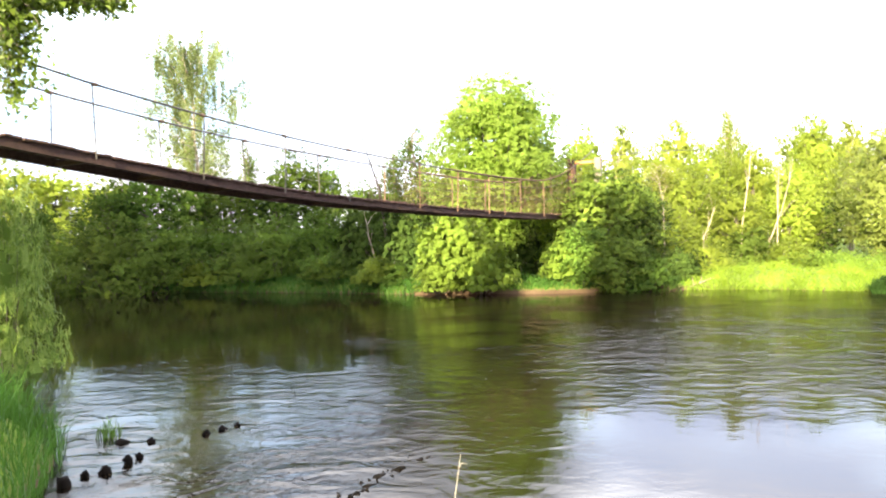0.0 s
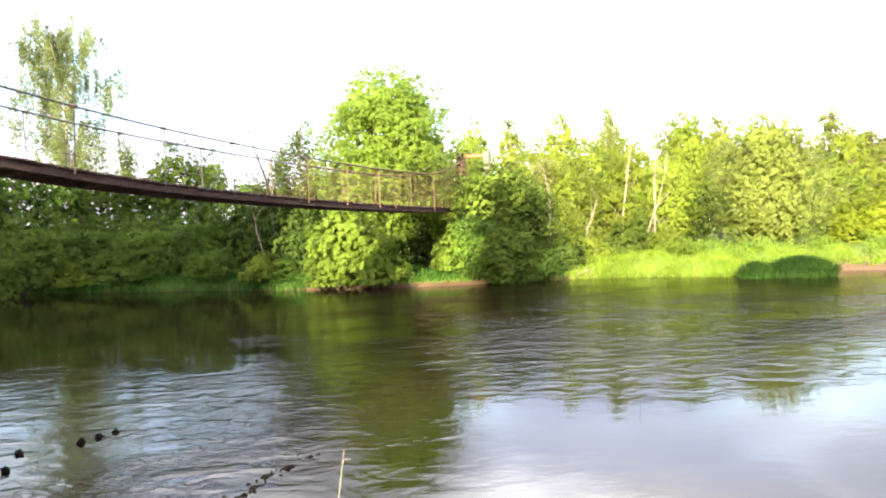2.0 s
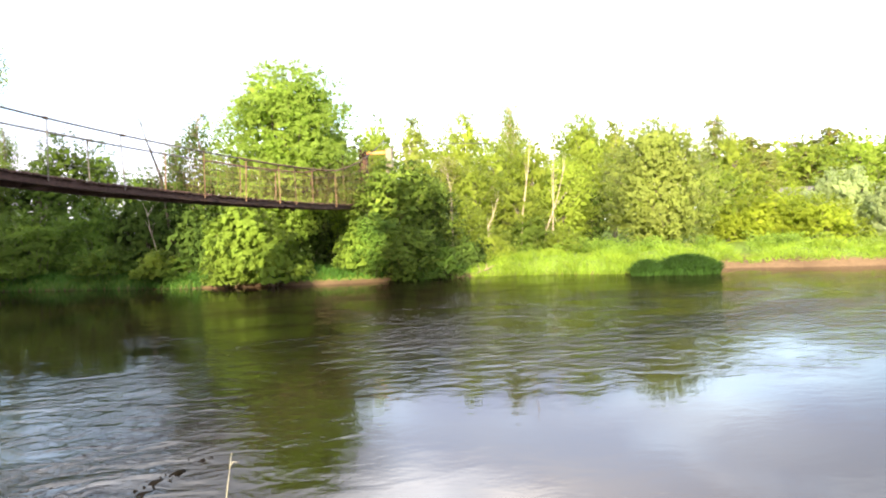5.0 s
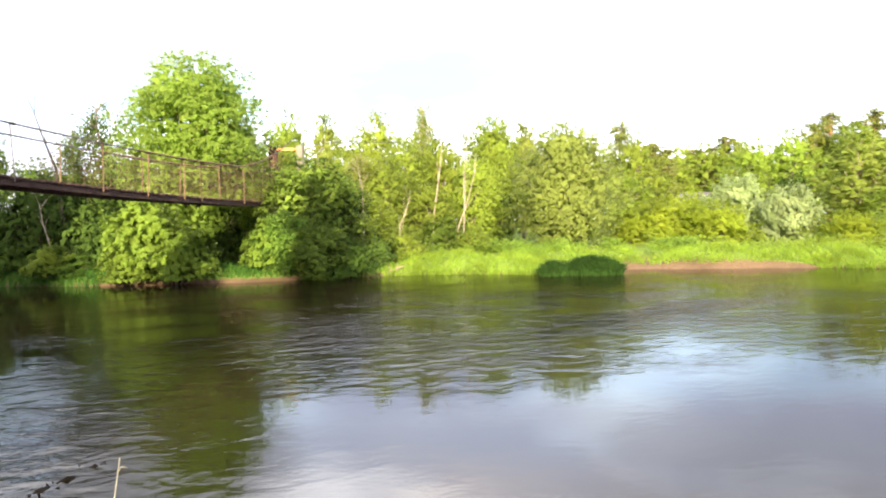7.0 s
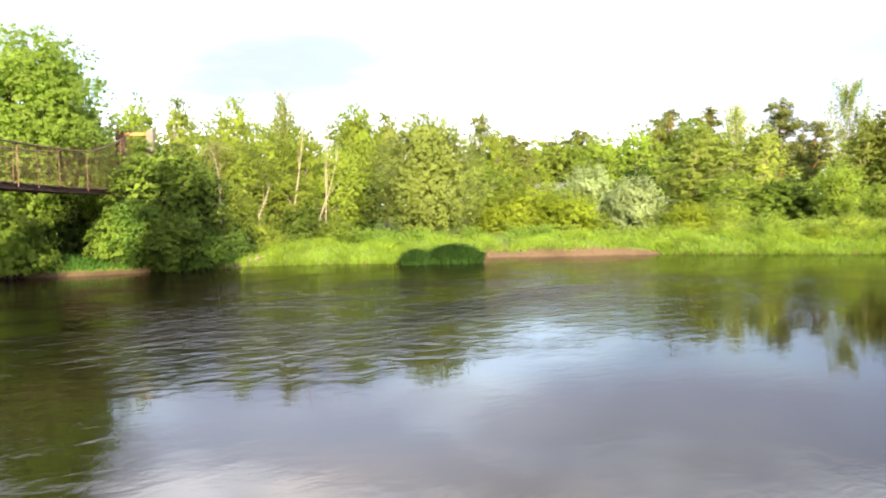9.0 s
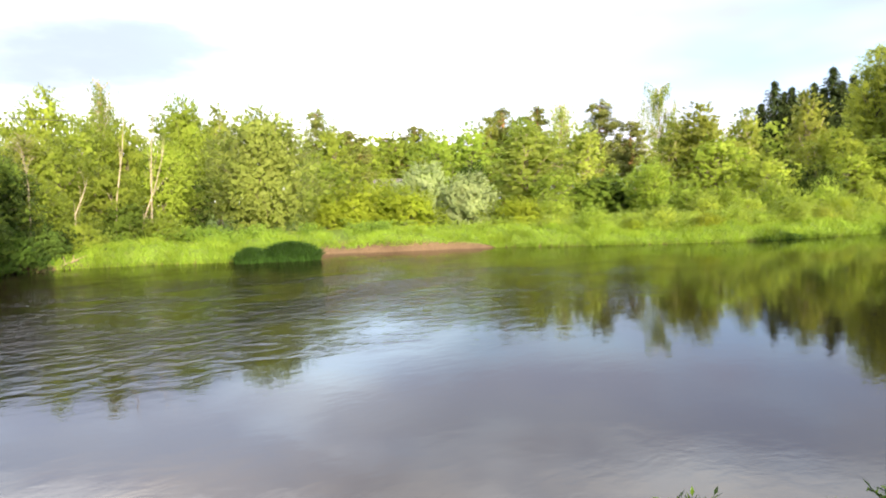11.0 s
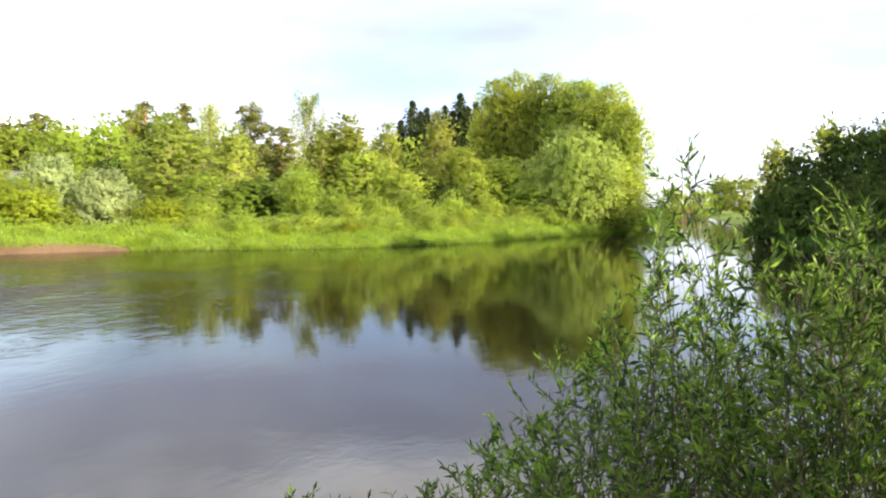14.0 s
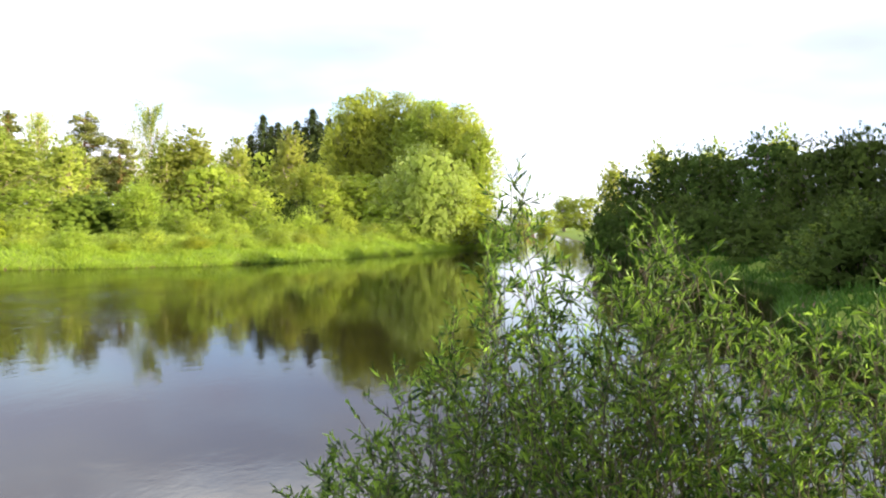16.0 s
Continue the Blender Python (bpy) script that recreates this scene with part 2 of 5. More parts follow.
def ground_material():
    m, t = material("bank_ground")
    geo = wire(t, "ShaderNodeNewGeometry")
    pos = geo.outputs["Position"]
    n1 = wire(t, "ShaderNodeTexNoise", Vector=pos, Scale=0.5, Detail=5.0)
    n2 = wire(t, "ShaderNodeTexNoise", Vector=pos, Scale=6.0, Detail=4.0)
    turf = mixed(t, n1.outputs["Fac"], (0.070, 0.120, 0.018), (0.150, 0.210, 0.030))
    turf = mixed(t, ramp(t, n2.outputs["Fac"], [(0.42, 0.0), (0.7, 0.7)]), turf, (0.060, 0.055, 0.025))
    soil = mixed(t, n2.outputs["Fac"], (0.070, 0.046, 0.030), (0.140, 0.094, 0.060))
    soil = mixed(t, ramp(t, n1.outputs["Fac"], [(0.45, 0.0), (0.6, 0.7)]), soil, (0.060, 0.038, 0.026))
    z = wire(t, "ShaderNodeSeparateXYZ", Vector=pos)
    wob = wire(t, "ShaderNodeMath", i0=n2.outputs["Fac"], i1=0.25)
    wob.operation = "MULTIPLY"
    lvl = wire(t, "ShaderNodeMath", i0=z.outputs["Z"], i1=wob.outputs[0])
    lvl.operation = "ADD"
    # bare earth stands higher under the bird cherry and on the mud bank
    stretch = wire(t, "ShaderNodeMapRange", i0=z.outputs["X"], i1=-10.0, i2=40.0)
    bare = ramp(t, stretch.outputs[0], [(0.16, 0.35), (0.20, 0.27), (0.40, 0.27), (0.44, 0.35), (0.585, 0.35), (0.60, 0.04), (0.66, 0.0), (0.71, 0.14), (0.74, 0.35)])
    cut = wire(t, "ShaderNodeMath", i0=lvl.outputs[0], i1=bare)
    cut.operation = "ADD"
    col = mixed(t, ramp(t, cut.outputs[0], [(0.50, 0.0), (0.60, 1.0)]), soil, turf)
    bp = wire(t, "ShaderNodeBump", Strength=0.6, Distance=0.08, Height=n2.outputs["Fac"])
    p = wire(t, "ShaderNodeBsdfPrincipled", Base_Color=col, Roughness=0.95, Specular_IOR_Level=0.08, Normal=bp.outputs[0])
    finish(t, p.outputs[0])
    return m


def water_material():
    """Brown river water: a fast broken run below the old piles, glassy water upstream."""
    m, t = material("river_water")
    pos = wire(t, "ShaderNodeNewGeometry").outputs["Position"]
    xyz = wire(t, "ShaderNodeSeparateXYZ", Vector=pos)
    along = wire(t, "ShaderNodeMapping", Vector=pos, Rotation=(0, 0, radians(28)), Scale=(0.75, 1.1, 1.0))
    swell = wire(t, "ShaderNodeTexNoise", Vector=along.outputs[0], Scale=2.3, Detail=2.0, Roughness=0.5, Distortion=0.6)
    small = wire(t, "ShaderNodeTexNoise", Vector=along.outputs[0], Scale=5.5, Detail=3.0, Roughness=0.6, Distortion=0.8)
    tiny = wire(t, "ShaderNodeTexNoise", Vector=along.outputs[0], Scale=17.0, Detail=2.0, Distortion=1.0)
    eddies = wire(t, "ShaderNodeTexNoise", Vector=along.outputs[0], Scale=0.42, Detail=2.0, Distortion=0.6)
    lazy = wire(t, "ShaderNodeTexNoise", Vector=pos, Scale=0.22, Detail=2.0)

    def band(value, low, high, wander):
        """0 to 1 as a coordinate goes from low to high, along a wandering edge."""
        off = wire(t, "ShaderNodeMath", i0=lazy.outputs["Fac"], i1=-0.5)
        off.operation = "ADD"
        far = wire(t, "ShaderNodeMath", i0=off.outputs[0], i1=wander)
        far.operation = "MULTIPLY"
        moved = wire(t, "ShaderNodeMath", i0=value, i1=far.outputs[0])
        moved.operation = "ADD"
        return wire(t, "ShaderNodeMapRange", i0=moved.outputs[0], i1=low, i2=high).outputs[0]

    def times(a, b):
        n = wire(t, "ShaderNodeMath", i0=a, i1=b)
        n.operation = "MULTIPLY"
        return n.outputs[0]

    rapid = times(band(xyz.outputs["X"], 1.8, -2.2, 4.0), band(xyz.outputs["Y"], 16.0, 10.5, 13.0))
    middle = times(band(xyz.outputs["Y"], 8.0, 13.0, 8.0), band(xyz.outputs["X"], 30.0, 7.0, 10.0))
    middle = times(middle, band(xyz.outputs["X"], -3.0, 2.5, 6.0))
    middle = times(middle, band(xyz.outputs["Y"], 29.5, 23.0, 6.0))
    both = wire(t, "ShaderNodeMath", i0=times(rapid, ramp(t, eddies.outputs["Fac"], [(0.36, 0.18), (0.60, 1.0)])), i1=times(middle, ramp(t, eddies.outputs["Fac"], [(0.40, 0.5), (0.60, 1.15)])))
    both.operation = "MAXIMUM"
    calm = wire(t, "ShaderNodeMath", i0=both.outputs[0], i1=0.03)
    calm.operation = "MAXIMUM"
    run = calm.outputs[0]
    ripple = wire(t, "ShaderNodeMath", i0=run, i1=0.075)
    ripple.operation = "MAXIMUM"
    b1 = wire(t, "ShaderNodeBump", Distance=0.055, Height=swell.outputs["Fac"], Strength=run)
    b2 = wire(t, "ShaderNodeBump", Distance=0.014, Height=small.outputs["Fac"], Strength=ripple.outputs[0], Normal=b1.outputs[0])
    b3 = wire(t, "ShaderNodeBump", Distance=0.004, Height=tiny.outputs["Fac"], Strength=run, Normal=b2.outputs[0])
    body = wire(t, "ShaderNodeBsdfDiffuse", Color=(0.006, 0.0042, 0.0024, 1))
    sheen = wire(t, "ShaderNodeBsdfGlossy", Color=(1.0, 1.0, 1.0, 1), Roughness=0.03, Normal=b3.outputs[0])
    fre = wire(t, "ShaderNodeFresnel", IOR=1.33, Normal=b3.outputs[0])
    share = wire(t, "ShaderNodeMath", i0=wire(t, "ShaderNodeMapRange", i0=run, i3=0.92, i4=0.37).outputs[0], i1=times(rapid, 0.28))
    share.operation = "ADD"
    p = wire(t, "ShaderNodeMixShader", i0=times(fre.outputs[0], share.outputs[0]), i1=body.outputs[0], i2=sheen.outputs[0])
    finish(t, p.outputs[0])
    return m


TURF, WATER = ground_material(), water_material()


# ---- mesh helpers ----
def mesh_from(name, verts, faces, mat, smooth=False, normals=None):
    """A mesh out of arrays; all faces have the same number of corners. Normals, one a corner point, round off a leaf's shading."""
    me = bpy.data.meshes.new(name)
    verts, faces = np.asarray(verts, dtype=np.float32), np.asarray(faces, dtype=np.int32)
    k = faces.shape[1]
    me.vertices.add(len(verts))
    me.vertices.foreach_set("co", verts.ravel())
    me.loops.add(faces.size)
    me.loops.foreach_set("vertex_index", faces.ravel())
    me.polygons.add(len(faces))
    me.polygons.foreach_set("loop_start", np.arange(0, faces.size, k, dtype=np.int32))
    me.polygons.foreach_set("loop_total", np.full(len(faces), k, dtype=np.int32))
    me.polygons.foreach_set("use_smooth", np.full(len(faces), smooth))
    me.materials.append(mat)
    me.update(calc_edges=True)
    if normals is not None:
        me.normals_split_custom_set_from_vertices(np.asarray(normals, dtype=np.float32))
    return me


def part(name, me, parent, label="", m=None):
    ob = new(name, me)
    ob.parent = parent
    if m is not None:
        ob.matrix_basis = m
    if label:
        ob["label"] = label
    return ob


class Tubes:
    """Collects tapered round limbs, each along a bent line, into one mesh."""

    def __init__(self):
        self.v, self.f, self.n = [], [], 0

    def add(self, line, radii, sides=6):
        line = np.asarray(line, float)
        ring = np.linspace(0, 2 * np.pi, sides, endpoint=False)
        for i, p in enumerate(line):
            d = line[min(i + 1, len(line) - 1)] - line[max(i - 1, 0)]
            d = d / (np.linalg.norm(d) + 1e-9)
            a = np.cross(d, (0.31, 0.95, 0.05) if abs(d[1]) < 0.9 else (1, 0, 0))
            a /= np.linalg.norm(a)
            b = np.cross(d, a)
            self.v.append(p + radii[i] * (np.cos(ring)[:, None] * a + np.sin(ring)[:, None] * b))
            if i:
                o = self.n + (i - 1) * sides
                for k in range(sides):
                    q = (k + 1) % sides
                    self.f.append((o + k, o + q, o + sides + q, o + sides + k))
        o = self.n + (len(line) - 1) * sides
        for k in range(1, sides - 1, 2):
            if k + 2 < sides:
                self.f.append((o, o + k, o + k + 1, o + k + 2))
        self.n += len(line) * sides

    def mesh(self, name, mat):
        return mesh_from(name, np.concatenate(self.v), self.f, mat, True)


def bent(rng, a, b, wobble, steps=5):
    """A line from a to b that wavers."""
    a, b = np.asarray(a, float), np.asarray(b, float)
    out = []
    for i in range(steps + 1):
        k = i / steps
        out.append(a + (b - a) * k + rng.normal(0, wobble, 3) * math.sin(math.pi * k))
    return out


def leaf_flakes(rng, centres, outward, length, width, hang=0.0, spread=0.65):
    """Three-cornered pointed leaves at the centres, facing roughly outward; hang pulls the tips down."""
    n = len(centres)
    nor = outward + rng.normal(0, spread, (n, 3)) + np.array((0, 0, 0.25))
    nor /= np.linalg.norm(nor, axis=1)[:, None] + 1e-9
    tip = rng.normal(0, 1, (n, 3)) + np.array((0, 0, -hang * 3))
    tip -= nor * np.sum(tip * nor, axis=1)[:, None]
    tip /= np.linalg.norm(tip, axis=1)[:, None] + 1e-9
    side = np.cross(nor, tip)
    ln = (length * rng.uniform(0.65, 1.35, n))[:, None]
    wd = (width * rng.uniform(0.65, 1.35, n))[:, None]
    fold = nor * ln * rng.uniform(-0.15, 0.15, n)[:, None]
    v = np.stack([centres - tip * ln * 0.5 - side * wd * 0.3, centres + side * wd * 0.7 + fold, centres + tip * ln * 0.5 - side * wd * 0.2], axis=1)
    soft = outward / (np.linalg.norm(outward, axis=1)[:, None] + 1e-9) * 0.8 + nor * 0.42 + np.array((0, 0, 0.15))
    soft /= np.linalg.norm(soft, axis=1)[:, None] + 1e-9
    flip = np.sum(soft * nor, axis=1) > 0
    v[flip] = v[flip][:, ::-1]
    return v.reshape(-1, 3), np.arange(n * 3).reshape(n, 3), np.repeat(soft, 3, axis=0)


def on_lobes(rng, lobes, n, inner=0.45):
    """Leaf places in the shells of a cloud of lobes (x, y, z, rx, ry, rz), fraying outward, and the way out of each."""
    lobes = np.asarray(lobes, float)
    area = lobes[:, 3] * lobes[:, 5]
    pick = rng.choice(len(lobes), n, p=area / area.sum())
    d = rng.normal(0, 1, (n, 3))
    d /= np.linalg.norm(d, axis=1)[:, None]
    r = rng.uniform(inner, 1.0, n) ** 0.6 + np.where(rng.uniform(0, 1, n) < 0.22, rng.exponential(0.22, n), 0)
    return lobes[pick, :3] + d * lobes[pick, 3:] * r[:, None], d


def bough_crown(rng, count, z0, z1, profile, boughs, spray, lift=0.5, hang=0.2, mass=0.26, per=14):
    """Leaf places on short sprays that crowd about the ends of boughs; the boughs fill a crown whose half width at 0..1 of its height
    the profile gives. Returns the places, the way out of each, and the ends of the boughs."""
    k = (np.arange(boughs) + rng.uniform(0, 1, boughs)) / boughs
    half = np.array([profile(q) for q in k])
    widest = half.max()
    size = widest * mass * rng.uniform(0.55, 1.3, boughs) * (0.5 + 0.5 * half / widest)
    a = np.arange(boughs) * 2.39996 + rng.normal(0, 0.4, boughs)
    swell = 1 + 0.13 * np.sin(2 * a + rng.uniform(0, 6)) + 0.10 * np.sin(3 * a + 7 * k)
    reach = np.maximum(half - size * 0.75, 0.08 * widest) * swell * rng.uniform(0.45, 1.1, boughs) ** 0.7
    tip = np.stack([reach * np.cos(a), reach * np.sin(a), z0 + (z1 - z0) * k - size * 0.4 * k], axis=1)
    n = max(1, count // per)
    pick = rng.choice(boughs, n, p=size ** 2 / np.sum(size ** 2))
    d = rng.normal(0, 1, (n, 3))
    d /= np.linalg.norm(d, axis=1)[:, None]
    base = tip[pick] + d * (size[pick] * rng.uniform(0.15, 1, n) ** 0.5)[:, None] * np.array((1, 1, 0.85))
    heart = np.stack([np.zeros(n), np.zeros(n), base[:, 2] - 0.3 * widest], axis=1)
    out = base - heart
    out /= np.linalg.norm(out, axis=1)[:, None] + 1e-9
    way = out * 0.6 + d * 0.5 + np.array((0, 0, lift)) + rng.normal(0, 0.35, (n, 3))
    way /= np.linalg.norm(way, axis=1)[:, None]
    long = spray * rng.uniform(0.45, 1.3, n)
    i = np.repeat(np.arange(n), per)
    q = rng.uniform(0, 1, len(i))
    c = base[i] + way[i] * (long[i] * q)[:, None] + rng.normal(0, 0.17, (len(i), 3)) * (long[i] * (1.15 - 0.85 * q))[:, None]
    c[:, 2] -= hang * long[i] * q ** 2
    return c, out[i] * 0.85 + d[i] * 0.3, tip


def crown_heart(rng, n, z0, z1, profile, inner=0.2, outer=0.66):
    """Places for the big leaf clumps deep inside a crown, which keep the sky from showing through it."""
    k = rng.uniform(0.02, 0.86, n)
    half = np.interp(k, np.linspace(0, 1, 100), [profile(q) for q in np.linspace(0, 1, 100)])
    a, r = rng.uniform(0, 2 * np.pi, n), rng.uniform(inner, outer, n)
    return np.stack([half * r * np.cos(a), half * r * np.sin(a), z0 + (z1 - z0) * k], axis=1), np.stack([np.cos(a), np.sin(a), 0 * a], axis=1)


# ---- ground and river ----
def rounded(line, times=2):
    p = np.asarray(line, float)
    for _ in range(times):
        q = np.empty((2 * len(p) - 2, 2))
        q[0::2], q[1::2] = p[:-1] * 0.75 + p[1:] * 0.25, p[:-1] * 0.25 + p[1:] * 0.75
        p = np.concatenate([p[:1], q, p[-1:]])
    return p


FAR_SHORE = rounded([(-140, 95), (-60, 60), (-30, 44), (-18.2, 38.3), (-11.7, 35.9), (-6, 33.8), (-0.8, 30.5), (2.3, 30.0), (4.7, 29.3), (7.1, 30.0),
                     (10, 29.7), (13.2, 28.5), (15, 26.4), (19.6, 27.6), (22.2, 25.5), (26.6, 23.5), (30, 19.4), (34.6, 15.2), (41.4, 12.8), (50, 10.6),
                     (66, 7.2), (82, 6.4), (110, 5), (160, 10), (260, 20)])
NEAR_SHORE = rounded([(260, 8), (160, -1), (100, -3.5), (67, -4.5), (45, -6.5), (33, -8.8), (27, -8.4), (22, -6.4), (19, -5.8), (16.5, -6.6), (12.5, -7.6), (9, -6.2), (7, -4.6), (4.2, -1.2), (2.2, 1.3),
                      (0.6, 2.7), (-1.8, 3.9), (-3.3, 5.4), (-3.8, 6.8), (-4.2, 8.2), (-5.8, 9.8), (-8.0, 12.4), (-9.6, 15.2), (-16, 20), (-30, 30), (-60, 46), (-140, 80)])
RIVER = np.concatenate([FAR_SHORE, NEAR_SHORE])


def shore_distance(x, y):
    """Metres from the water's edge: plus on land, minus in the river."""
    x, y = np.asarray(x, float), np.asarray(y, float)
    best, inside = np.full(x.shape, 1e9), np.zeros(x.shape, bool)
    for (ax, ay), (bx, by) in zip(RIVER, np.roll(RIVER, -1, axis=0)):
        dx, dy = bx - ax, by - ay
        k = np.clip(((x - ax) * dx + (y - ay) * dy) / (dx * dx + dy * dy + 1e-12), 0, 1)
        best = np.minimum(best, np.hypot(x - ax - k * dx, y - ay - k * dy))
        if dy != 0:
            inside ^= ((ay > y) != (by > y)) & (x < ax + (y - ay) * dx / dy)
    return np.where(inside, -best, best)


def lie(x, y):
    """Height of the ground."""
    d = shore_distance(x, y)
    land = 0.50 * (1 - np.exp(-np.maximum(d, 0) / 0.45)) + 0.35 * (1 - np.exp(-np.maximum(d, 0) / 11)) + 0.9 * (1 - np.exp(-np.maximum(d - 12, 0) / 40))
    bumps = 0.07 * np.sin(x * 0.9 + 1.3 * np.sin(y * 0.6)) + 0.06 * np.sin(y * 1.3 + np.sin(x * 0.7)) + 0.03 * np.sin(3.1 * x + 2.3 * y)
    edge = np.exp(-((d - 1.6) / 1.5) ** 2) * (0.17 * np.sin(x * 1.1 + 0.8 * np.sin(y * 1.7)) + 0.10 * np.sin(x * 2.3 - y * 1.6) + 0.05 * np.sin(x * 4.1 + 3.3 * y))
    return np.where(d > 0, land + bumps * np.clip(d / 1.5, 0, 1) + edge * np.clip(d / 0.6, 0, 1), -0.9 * (1 - np.exp(np.minimum(d, 0) / 1.2)))


def build_ground():
    r = np.concatenate([[0.0], np.geomspace(0.6, 20, 60), np.linspace(20, 85, 150)[1:], np.geomspace(85, 3000, 50)[1:]])
    rings, spokes = len(r) - 1, 330
    a = np.linspace(0, 2 * np.pi, spokes, endpoint=False)
    x, y = np.outer(r, np.sin(a)), np.outer(r, np.cos(a))
    v = np.stack([x, y, lie(x, y)], axis=-1).reshape(-1, 3)
    i, k = np.meshgrid(np.arange(rings), np.arange(spokes), indexing="ij")
    q = (k + 1) % spokes
    f = np.stack([i * spokes + k, (i + 1) * spokes + k, (i + 1) * spokes + q, i * spokes + q], axis=-1).reshape(-1, 4)
    tagged(new("ground", mesh_from("ground", v, f[:, ::-1], TURF, True)), "grassy river banks with bare brown earth at the waterline", "ground", kind="structure")
    w = [(-140, -40, 0), (262, -40, 0), (262, 110, 0), (-140, 110, 0)]
    tagged(new("water", mesh_from("water", w, [(0, 1, 2, 3)], WATER)), "brown river water, rippled in the run and glassy upstream", "river", kind="structure")


build_ground()


# ---- plants ----
KINDS = {}


def plant(kind, height, width, category, label, trunk=None, crown=None, extra=None):
    """A template plant: an Empty at its foot with its parts."""
    base = tagged(new(kind), label, category, "trees and bushes on the banks")
    if trunk:
        part("trunk", trunk, base)
    if crown:
        part("crown", crown, base)
    KINDS[kind] = [base, height, width, False]
    return base


def grow(kind, x, y, height, width, turn=0.0, label="", lean=0.0, sink=0.05):
    """A plant of that kind, standing on the ground."""
    base, h, w, used = KINDS[kind]
    m = pose(x, y, float(lie(np.array(x), np.array(y))) - sink, 0, lean, turn) @ Matrix.Diagonal((width / w, width / w, height / h, 1))
    if used:
        ob = copy_thing(base, m @ Matrix.Diagonal((1 / base.scale[0], 1 / base.scale[1], 1 / base.scale[2], 1)))
        ob.name = base.name.split(".")[0]
    else:
        ob = base
        ob.matrix_basis = m
        KINDS[kind][3] = True
    if label:
        ob["label"] = label
    return ob


def round_profile(half):
    return lambda k: half * math.sqrt(max(0.02, 1 - (2 * k - 0.85) ** 2 / 1.4)) * (1 if k > 0.12 else 0.6 + 3.3 * k)


def egg_profile(half, point=1.8):
    """Widest at a third of its height, drawn out towards the top."""
    return lambda k: half * (0.5 + 1.66 * k) if k < 0.3 else half * (0.24 + 0.76 * (1 - ((k - 0.3) / 0.7) ** point) ** 0.85)


def leafage(rng, c, d, heart, heart_d, leaf, slim, hang, mat):
    """Leaves and the big clumps behind them, in one mesh."""
    v, f, soft = leaf_flakes(rng, c, d, leaf, leaf * slim, hang)
    v2, f2, soft2 = leaf_flakes(rng, heart, heart_d, leaf * 2.9, leaf * 2.1, 0.3, 0.9)
    return mesh_from("crown", np.concatenate([v, v2]), np.concatenate([f, f2 + len(v)]), mat, True, np.concatenate([soft, soft2]))


def broad_tree(kind, seed, height, width, leaf, count, mat, foot=0.1, boughs=46, bark=BARK, label="", category="tree", hang=0.2, lift=0.5, shape=None, spray=0.09, mass=0.26, fill=0.07, slim=0.75, gap=0.0):
    rng = np.random.default_rng(seed)
    shape = shape or round_profile(width / 2)
    z0, z1 = height * foot, height * 0.995
    heart, heart_d = crown_heart(rng, int(count * fill), z0, z1, shape)
    c, d, tip = bough_crown(rng, count - len(heart), z0, z1, shape, boughs, width * spray, lift, hang, mass)
    t = Tubes()
    top = np.array((rng.normal(0, 0.2), rng.normal(0, 0.2), height * 0.88))
    stem = bent(rng, (0, 0, -0.2), top, 0.15, 8)
    t.add(stem, [height * 0.017 * (1.15 - k / 8) for k in range(9)], 7)
    for p in tip[::2]:
        k = min(0.9, max(0.1, p[2] / height * 0.78))
        t.add(bent(rng, stem[int(k * 8)], p, 0.12, 4), [height * 0.0055 * (1.1 - i / 4) for i in range(5)], 5)
    c[:, 2] = np.maximum(c[:, 2], 0.03 + gap)
    return plant(kind, height, width, category, label, t.mesh("trunk", bark), leafage(rng, c, d, heart, heart_d, leaf, slim, hang, mat))


def shrub(kind, seed, mat, label, leaf=0.145, count=9500, height=4.0, width=5.0, slim=0.5, boughs=40, hang=0.15, apart=False, lift=0.6, spray=0.085, mass=0.26, gap=0.0, fill=0.06):
    rng = np.random.default_rng(seed)
    dome = lambda k: width / 2 * math.sqrt(max(0.04, 1 - k ** 2 * 0.93))
    heart, heart_d = crown_heart(rng, int(count * fill), 0.2 + gap, height * 0.85, dome)
    c, d, tip = bough_crown(rng, count - len(heart), 0.1 + gap, height * 0.96, dome, boughs, width * spray, lift, hang, mass)
    t, stems = Tubes(), []
    for p in tip[::3]:
        stem = Tubes() if apart else t
        stem.add(bent(rng, (p[0] * 0.15, p[1] * 0.15, -0.15), p, 0.1, 4), [0.035 * (1.1 - i / 4) for i in range(5)], 5)
        stems.append(stem)
    c[:, 2] = np.maximum(c[:, 2], 0.03 + gap * rng.uniform(0.6, 1.2, len(c)))
    base = plant(kind, height, width, "bush", label, None if apart else t.mesh("stems", BARK), leafage(rng, c, d, heart, heart_d, leaf, slim, hang, mat))
    for stem in stems if apart else ():
        part("stem", stem.mesh("stem", BARK), base)
    return base


